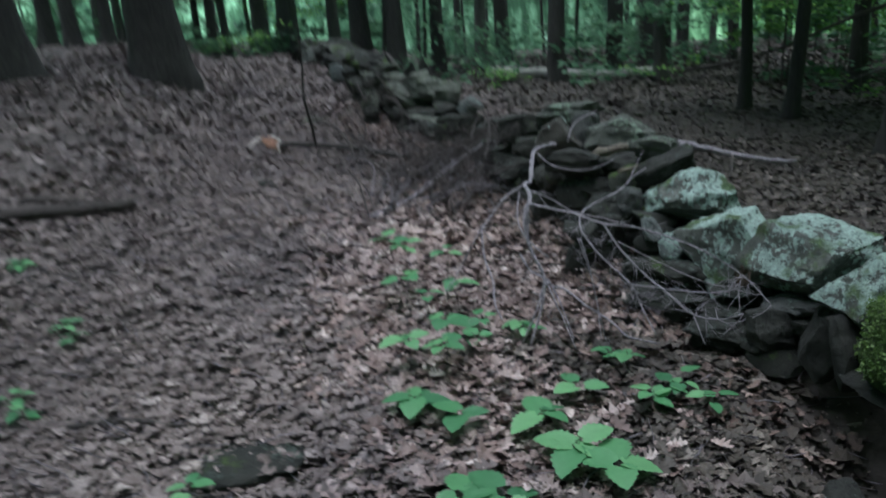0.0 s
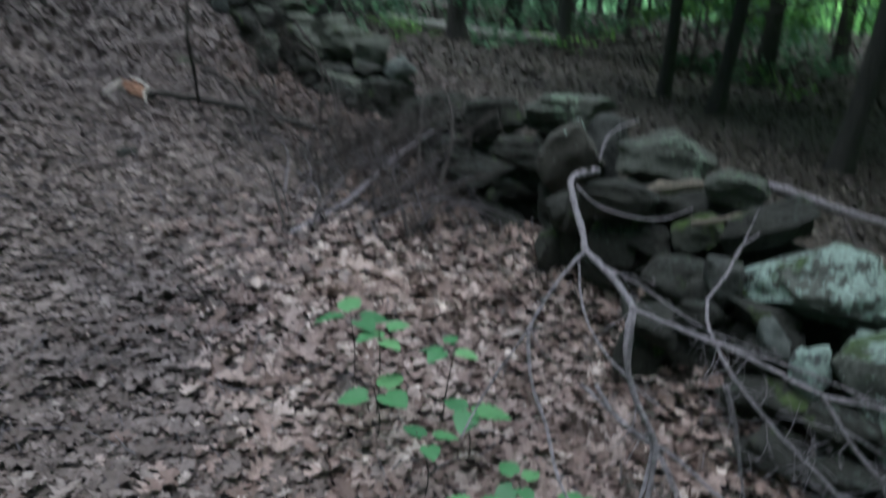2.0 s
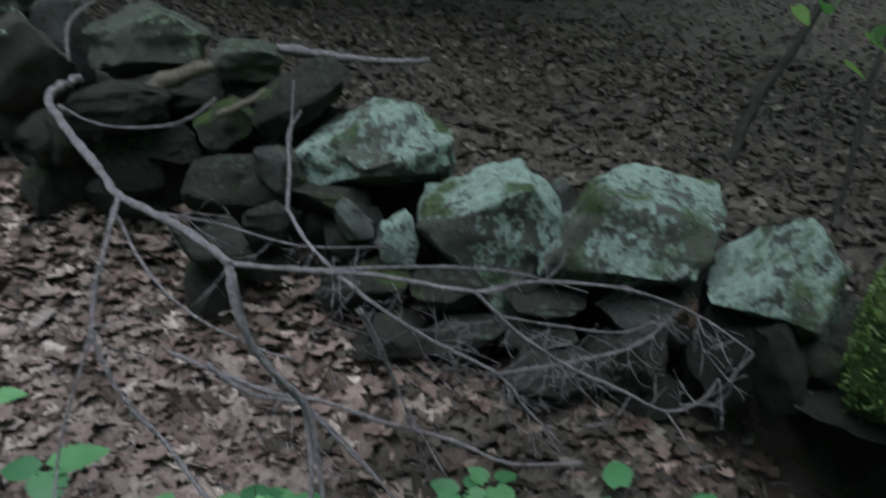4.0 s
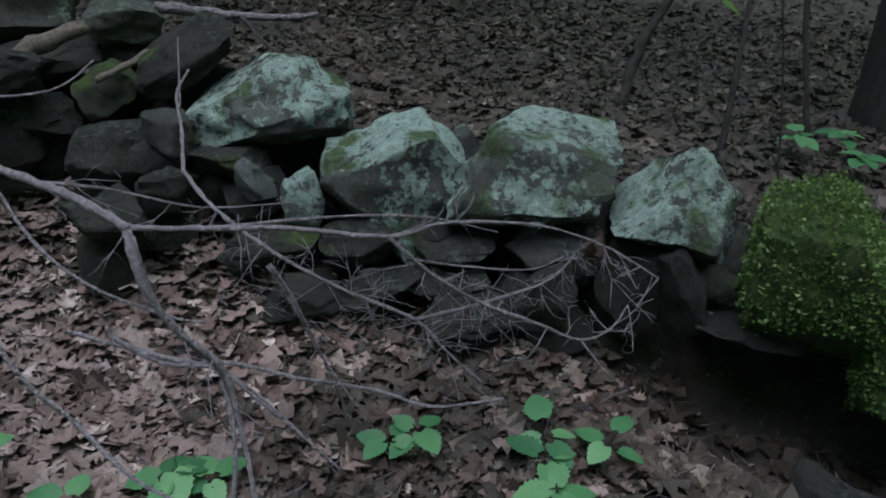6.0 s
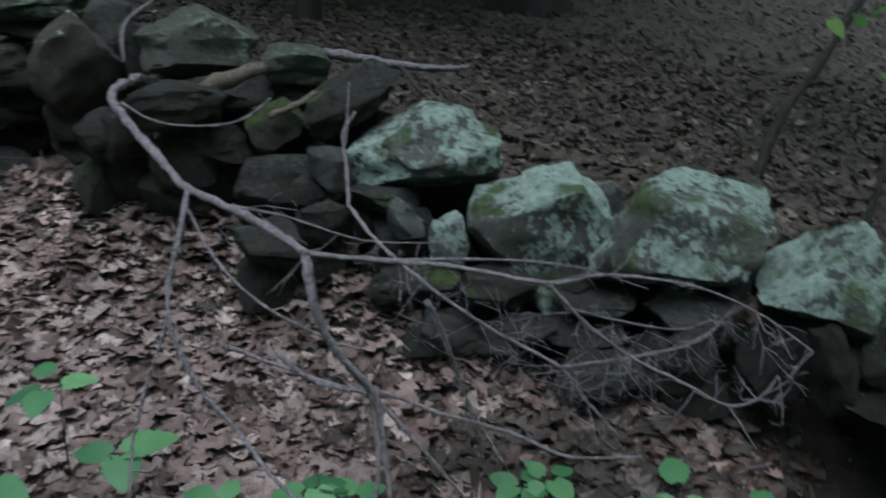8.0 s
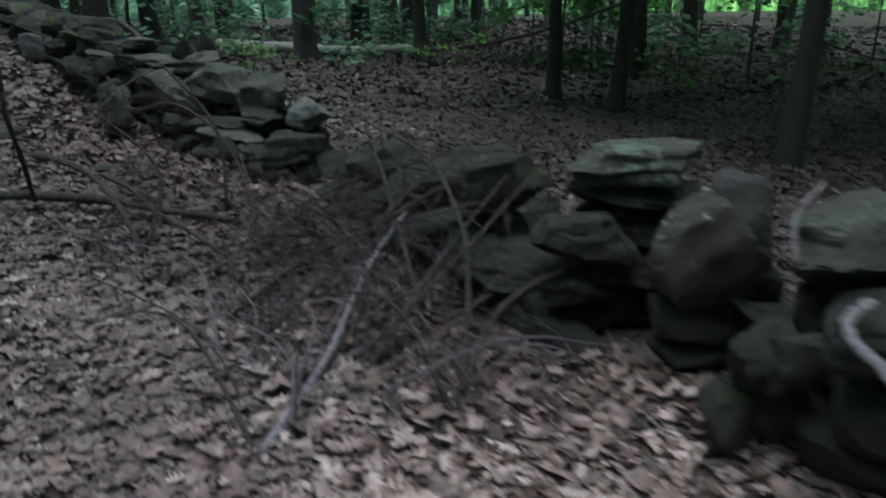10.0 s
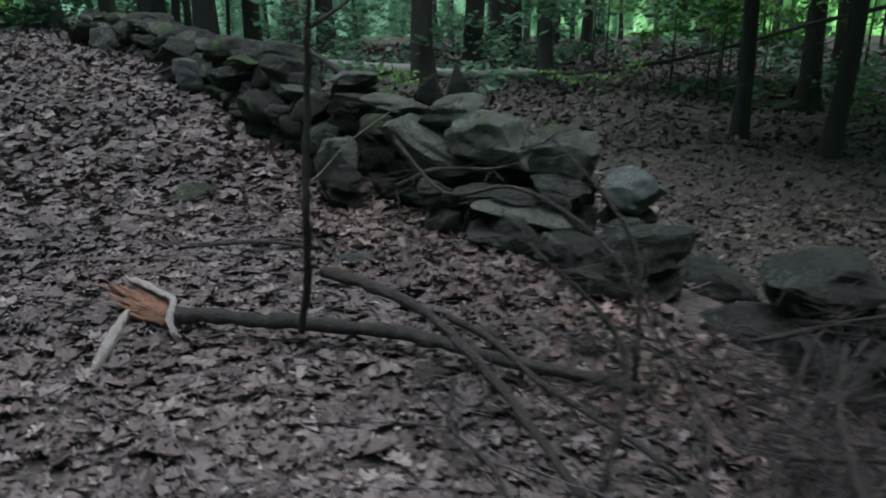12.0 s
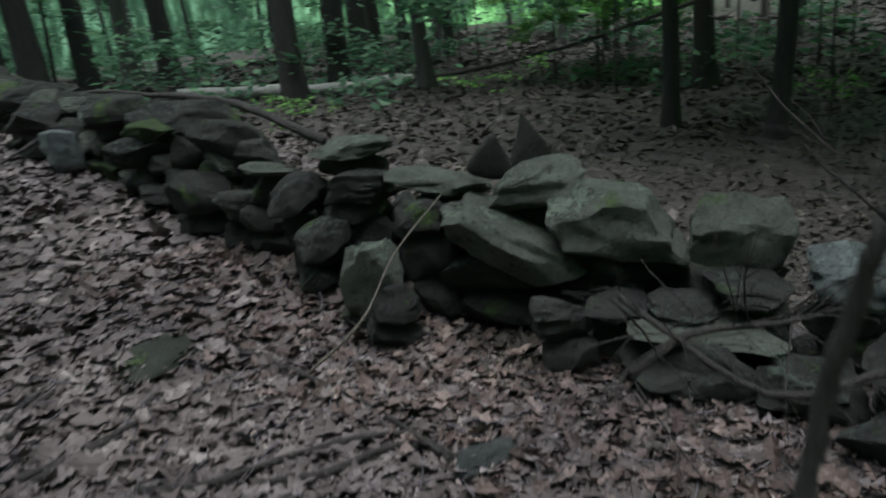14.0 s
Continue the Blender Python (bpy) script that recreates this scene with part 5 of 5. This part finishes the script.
def seedlings():
    spots = [(-0.31, 3.64, 0.35), (-0.24, 3.55, 0.33), (-0.04, 3.5, 0.32), (-0.25, 3.43, 0.22), (0.0, 3.32, 0.22), (-0.14, 3.21, 0.21), (-0.06, 2.93, 0.2), (-0.23, 2.78, 0.2), (-0.08, 2.7, 0.19), (-0.2, 2.46, 0.1), (-0.04, 2.33, 0.1),
             (0.41, 2.45, 0.1), (0.26, 2.31, 0.1), (0.33, 2.09, 0.11), (0.44, 1.95, 0.1), (-0.07, 1.88, 0.1), (0.07, 1.89, 0.09), (0.27, 3.04, 0.1), (0.29, 2.96, 0.1),
             (0.80, 2.43, 0.10), (0.73, 2.40, 0.09), (0.66, 2.34, 0.10), (0.86, 2.29, 0.10), (0.60, 2.72, 0.09), (0.66, 2.68, 0.09), (0.11, 3.16, 0.1), (0.07, 3.0, 0.08)]
    for k, (x, y, height) in enumerate(spots):
        rng = random.Random(400 + k)
        seedling(x, y, height, rng.choice((3, 4, 4) if x > 0.45 else (3, 4, 5)), rng.uniform(0.085, 0.13) * (0.62 if x > 0.45 else 0.68 if x > 0.25 and y > 2.6 else 1.0 if y < 2.5 else 0.76), 400 + k)
    for k, (x, y) in enumerate([(3.55, 2.2), (3.75, 2.0), (3.4, 1.9)]):
        seedling(x, y, 0.16, 5, 0.11, 480 + k, "green seedling growing on the shaded floor behind the wall")
    for k, (x, y) in enumerate([(-1.85, 3.3), (-1.95, 3.45), (-1.78, 2.65), (-1.9, 2.8), (-2.48, 4.15), (-0.95, 2.05)]):
        seedling(x, y, 0.07, 5, 0.06, 450 + k, "small dull green seedling among the dead leaves")


seedlings()


def leafy_shoot():
    root = empty("leafy_shoot", 3.05, 2.2, gz(3.05, 2.2))
    tagged(root, "thin sapling shoot with a few glossy green leaves", "sapling")
    z = gz(3.05, 2.2)
    line = [(3.05, 2.2, z - 0.03), (3.1, 2.3, 0.5), (3.08, 2.42, 1.0), (2.98, 2.52, 1.25)]
    part("stem", tube(line, 0.006, 0.003, 6, 5, 3), DARK_TWIG, root)
    rng = random.Random(6)
    for p in ((2.92, 2.54, 0.95), (2.84, 2.57, 0.85), (3.0, 2.5, 0.98), (2.96, 2.6, 1.1), (3.1, 2.75, 1.02), (3.05, 2.85, 1.0)):
        a = rng.uniform(0, 6.28)
        bm = bmesh.new()
        blade(bm, Vector(p), Vector((math.cos(a), math.sin(a), -0.5)), Vector((-math.sin(a), math.cos(a), 0.3)), 0.11, 0.075, 0.05)
        part("leaf", bm, CANOPY, root)
        part("twig", tube([(3.06, 2.42, 1.0), tuple((Vector(p) + Vector((3.06, 2.42, 1.08))) / 2), p], 0.002, 0.001, 4, 3, 2), DARK_TWIG, root)


leafy_shoot()

# pointed slabs of bark standing on the far stretch of wall
for k, (x, y, z, w, h) in enumerate(((-0.2, 9.2, 1.26, 0.16, 0.15), (-0.05, 9.15, 1.28, 0.15, 0.22))):
    bm = rock_bmesh((w * 1.2, 0.05, h * 1.1), 700 + k, 3, 3, 0.05)
    for v in bm.verts:
        v.co.x *= 1.0 - 0.95 * max(v.co.z / h + 0.35, 0)
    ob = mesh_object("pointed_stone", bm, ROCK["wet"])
    ob.matrix_basis = pose(x, y, z, 0, 12 - 20 * k, -25)
    tagged(ob, "small dark pointed stone stood on the wall", "stone", "pointed stones")


# stones sunk in the floor, and a low mossy hump
for k, (name, words, x, y, dims, yaw, style) in enumerate((
        ("sunken_stone", "flat grey stone sunk in the trodden path", -0.8, 2.25, (0.36, 0.3, 0.05), 20, "dark"),
        ("loose_stone", "flat grey stone lying among dead leaves", -0.83, 8.42, (0.22, 0.13, 0.06), 5, "grey"),
        ("mossy_hump", "low hump of dull green moss in the leaves", -1.5, 9.6, (0.3, 0.22, 0.06), 30, "dull_moss"),
        ("dark_stone", "dark rotten lump half buried in leaves", -1.5, 6.4, (0.2, 0.1, 0.08), 70, "dark"))):
    ob = mesh_object(name, rock_bmesh(dims, 750 + k, 3, 6, 0.06), ROCK[style])
    ob.matrix_basis = pose(x, y, gz(x, y) + 0.02, 0, 0, yaw)
    tagged(ob, words, "stone" if k != 2 else "moss")


# ---- fallen leaves ----
def leaf_outline(seed, lobes):
    """A lobed oak leaf, curled, as a midrib and two wavy margins."""
    rs = np.random.RandomState(seed)
    n = 2 * lobes + 1
    f = np.linspace(0, 1, n)
    w = 0.34 * np.sin(np.pi * np.clip(f * 0.9 + 0.07, 0, 1)) ** 0.8
    w = w * np.where(np.arange(n) % 2 == 1, 1.15, 0.45)
    w[0], w[-1] = 0.02, 0.02
    bend, roll = rs.uniform(-0.3, 0.5), rs.uniform(-0.5, 1.1)
    rib = np.stack([f - 0.5, np.zeros(n), bend * (f - 0.5) ** 2], 1)
    left = rib + np.stack([0.07 * np.where(np.arange(n) % 2 == 1, 1, 0), w, roll * w * w * 2 + rs.uniform(-0.03, 0.03, n)], 1)
    right = rib + np.stack([0.07 * np.where(np.arange(n) % 2 == 1, 1, 0), -w, roll * w * w * 2 + rs.uniform(-0.03, 0.03, n)], 1)
    verts = np.concatenate([rib, left, right])
    i = np.arange(n - 1)
    faces = np.concatenate([np.stack([i, i + 1, n + i + 1, n + i], 1), np.stack([i + 1, i, 2 * n + i, 2 * n + i + 1], 1)])
    return verts, faces


SHAPES = [leaf_outline(k, 3 if k % 3 else 4) for k in range(6)]
SMALL = [leaf_outline(k, 2) for k in range(4)]


def scrap_outline(seed):
    """A torn bit of leaf: one bent uneven four-cornered flake."""
    rs = np.random.RandomState(seed)
    a = np.array([0.3, 1.9, 3.4, 4.9]) + rs.uniform(-0.4, 0.4, 4)
    r = rs.uniform(0.3, 0.6, 4)
    return np.stack([np.cos(a) * r * 1.3, np.sin(a) * r * 0.7, rs.uniform(-0.15, 0.15, 4)], 1), np.array([[0, 1, 2, 3]])


def stalk_outline(seed):
    """A thin three-sided crooked stalk of unit length."""
    rs = np.random.RandomState(seed)
    f = np.linspace(-0.5, 0.5, 5)
    mid = np.stack([f, np.cumsum(rs.uniform(-0.06, 0.06, 5)), rs.uniform(0.0, 0.03, 5)], 1)
    r = np.linspace(0.016, 0.008, 5)[:, None]
    rim = [mid + r * np.array([0, math.cos(k * 2.094), math.sin(k * 2.094)]) for k in range(3)]
    i = np.arange(4)
    return np.concatenate(rim), np.concatenate([np.stack([5 * k + i, 5 * k + i + 1, 5 * ((k + 1) % 3) + i + 1, 5 * ((k + 1) % 3) + i], 1) for k in range(3)])


SCRAPS = [scrap_outline(k) for k in range(5)]
STALKS = [stalk_outline(k) for k in range(6)]


def scatter(points, sizes, shapes, seed, tilt):
    rs = np.random.RandomState(seed)
    verts, faces, base = [], [], 0
    which = rs.randint(0, len(shapes), len(points))
    for s, (sv, sf) in enumerate(shapes):
        p = points[which == s]
        z = sizes[which == s]
        n = len(p)
        a, b, c = rs.uniform(0, 2 * np.pi, n), rs.normal(0, tilt, n), rs.normal(0, tilt, n) + np.where(rs.rand(n) < 0.4, np.pi, 0)
        ca, sa, cb, sb, cc, sc = np.cos(a), np.sin(a), np.cos(b), np.sin(b), np.cos(c), np.sin(c)
        R = np.stack([np.stack([ca * cb, ca * sb * sc - sa * cc, ca * sb * cc + sa * sc], 1), np.stack([sa * cb, sa * sb * sc + ca * cc, sa * sb * cc - ca * sc], 1), np.stack([-sb, cb * sc, cb * cc], 1)], 1)
        v = np.einsum("nij,vj->nvi", R, sv) * z[:, None, None] + p[:, None, :]
        m = len(sv)
        f = sf[None] + (np.arange(n) * m)[:, None, None] + base
        verts.append(v.reshape(-1, 3))
        faces.append(f.reshape(-1, 4))
        base += n * m
    return np.concatenate(verts), np.concatenate(faces)


def litter_points(n, x0, x1, y0, y1, seed, lift, keep_wall=0.12):
    rs = np.random.RandomState(seed)
    x, y = rs.uniform(x0, x1, n) + rs.normal(0, 0.4, n), rs.uniform(y0, y1, n) + rs.normal(0, 0.4, n)
    d = np.abs(x - wall_x(y))
    ok = (d > 0.3) | (rs.rand(n) < keep_wall)
    x, y = x[ok], y[ok]
    return np.stack([x, y, ground_z(x, y) + rs.uniform(0.004, lift, len(x))], 1), rs


def fallen_leaves():
    p, rs = litter_points(46000, -2.9, 1.9, 1.2, 10.5, 11, 0.03)
    extra, _ = litter_points(10000, -0.9, 1.4, 1.8, 5.2, 10, 0.05, 0.3)
    p = np.concatenate([p, extra])
    d = wall_x(p[:, 1]) - p[:, 0]
    rubble = (p[:, 1] > 4.9) & (p[:, 1] < 7.9) & (d < 0.85)
    hollow = (p[:, 1] < 2.45) & (d < 0.66)
    p = p[(~rubble & ~hollow) | (rs.rand(len(p)) < np.where(hollow, 0.25, 0.16))]
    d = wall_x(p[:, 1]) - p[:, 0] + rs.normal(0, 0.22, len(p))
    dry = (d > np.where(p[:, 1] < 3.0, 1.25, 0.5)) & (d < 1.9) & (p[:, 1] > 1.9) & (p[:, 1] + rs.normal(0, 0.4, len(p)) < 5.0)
    # Leaves in the shade of wall and brush, which get the darker colour.
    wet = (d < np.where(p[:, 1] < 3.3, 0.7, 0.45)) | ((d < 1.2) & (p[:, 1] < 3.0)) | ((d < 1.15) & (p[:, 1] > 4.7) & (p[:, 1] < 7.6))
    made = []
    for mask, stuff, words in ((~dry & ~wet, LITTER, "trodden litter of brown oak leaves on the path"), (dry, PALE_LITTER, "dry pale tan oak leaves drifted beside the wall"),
                               (wet & ~dry, SHADE_LITTER, "leaves coloured dark for the shade at the foot of the wall")):
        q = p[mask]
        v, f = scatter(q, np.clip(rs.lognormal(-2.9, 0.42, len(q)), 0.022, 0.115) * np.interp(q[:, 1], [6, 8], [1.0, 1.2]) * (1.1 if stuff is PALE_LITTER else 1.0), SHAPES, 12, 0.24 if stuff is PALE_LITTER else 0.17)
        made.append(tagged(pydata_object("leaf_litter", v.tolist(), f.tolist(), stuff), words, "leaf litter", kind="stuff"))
    near = made[0]
    y = rs.uniform(2.2, 10.6, 2600)
    x = wall_x(y) - rs.uniform(0.28, 1.0, 2600) - 0.25 * rs.rand(2600) ** 3
    r = np.stack([x, y, ground_z(x, y) + rs.uniform(0.015, 0.05, 2600)], 1)
    v, f = scatter(r, np.clip(rs.lognormal(-2.75, 0.3, 2600), 0.035, 0.11), SHAPES, 35, 0.4)
    tagged(pydata_object("leaf_litter", v.tolist(), f.tolist(), RED_LEAF), "curled red-brown oak leaves gathered along the wall foot", "leaf litter", kind="stuff")
    c, rs = litter_points(60000, -2.4, 1.7, 1.4, 9.5, 31, 0.04, 0.25)
    v, f = scatter(c, rs.uniform(0.008, 0.026, len(c)), SCRAPS, 32, 0.5)
    tagged(pydata_object("leaf_crumbs", v.tolist(), f.tolist(), CRUMBS), "crumbled brown scraps of leaf and bark in the litter", "leaf litter", kind="stuff")
    q, rs = litter_points(5200, -2.6, 1.5, 1.4, 10.5, 33, 0.045, 0.3)
    v, f = scatter(q, rs.uniform(0.05, 0.24, len(q)), STALKS, 34, 0.13)
    tagged(pydata_object("litter_stalks", v.tolist(), f.tolist(), MID_TWIG), "thin grey twigs and leaf stalks strewn in the litter", "twig", kind="stuff")
    p1a, rs = litter_points(26000, 1.2, 7, 0.5, 10, 13, 0.035)
    p1b, _ = litter_points(26000, 1.2, 16, 0.5, 14, 26, 0.04)
    p1 = np.concatenate([p1a, p1b])
    p4, _ = litter_points(9000, 0, 16, 13, 27, 16, 0.06)
    p5a, _ = litter_points(9000, 0, 26, 26, 44, 24, 0.08)
    p5b, _ = litter_points(8000, 15, 36, -4, 27, 25, 0.08)
    p5 = np.concatenate([p5a, p5b])
    p2, _ = litter_points(16000, -6.5, 1.5, 9.5, 19, 14, 0.05)
    p3a, _ = litter_points(9000, -7.5, -2.8, -2.5, 10, 15, 0.05)
    p3b, _ = litter_points(8000, -3, 4.5, -2.5, 1.3, 20, 0.05)
    p3c, _ = litter_points(12000, -13, 1, 18, 34, 22, 0.06, 0.5)
    p3 = np.concatenate([p3a, p3b, p3c])
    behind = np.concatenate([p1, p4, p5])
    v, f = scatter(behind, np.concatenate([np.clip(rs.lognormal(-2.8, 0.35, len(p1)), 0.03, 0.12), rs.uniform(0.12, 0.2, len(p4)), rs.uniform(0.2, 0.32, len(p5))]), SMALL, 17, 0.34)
    tagged(pydata_object("leaf_litter", v.tolist(), f.tolist(), SHADE_LITTER), "brown leaves behind the wall, coloured dark for the shade there", "leaf litter", kind="stuff")
    beside = np.concatenate([p2, p3])
    v, f = scatter(beside, rs.uniform(0.07, 0.14, len(beside)), SMALL, 18, 0.34)
    tagged(pydata_object("leaf_litter", v.tolist(), f.tolist(), LITTER), "brown leaves strewn over the rising wood floor", "leaf litter", kind="stuff")
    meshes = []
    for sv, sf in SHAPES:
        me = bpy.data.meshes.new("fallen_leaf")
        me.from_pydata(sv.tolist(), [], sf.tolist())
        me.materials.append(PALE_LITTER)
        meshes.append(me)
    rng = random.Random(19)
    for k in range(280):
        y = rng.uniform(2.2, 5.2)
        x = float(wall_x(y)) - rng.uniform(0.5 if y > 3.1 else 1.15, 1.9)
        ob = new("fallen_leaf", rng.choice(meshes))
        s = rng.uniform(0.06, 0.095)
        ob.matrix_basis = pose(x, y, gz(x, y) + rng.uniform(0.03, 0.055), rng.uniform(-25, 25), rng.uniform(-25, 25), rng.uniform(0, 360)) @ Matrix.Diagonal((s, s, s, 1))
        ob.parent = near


def caught_leaves():
    """Curled dead leaves that hang among the stones and twigs."""
    rng = random.Random(33)
    verts, faces = leaf_outline(2, 3)
    verts = np.array([(x, y * 0.8, z + 1.2 * y * y + 0.5 * x * x) for x, y, z in verts])
    me = bpy.data.meshes.new("dead_leaf")
    me.from_pydata(verts.tolist(), [], faces.tolist())
    me.materials.append(RED_LEAF)
    for x, y, z, count, spread in ((1.01, 2.43, 0.68, 9, 0.016),):
        for k in range(count):
            s = rng.uniform(0.035, 0.065)
            ob = new("dead_leaf", me)
            ob.matrix_basis = pose(x + rng.gauss(0, spread), y + rng.gauss(0, spread), z + rng.gauss(0, spread), rng.uniform(-40, 40), rng.uniform(50, 110), rng.uniform(0, 360)) @ Matrix.Diagonal((s, s, s, 1))
            tagged(ob, "curled brown dead leaf caught among stones and twigs", "leaf", "dead leaves caught on the wall")


caught_leaves()
fallen_leaves()
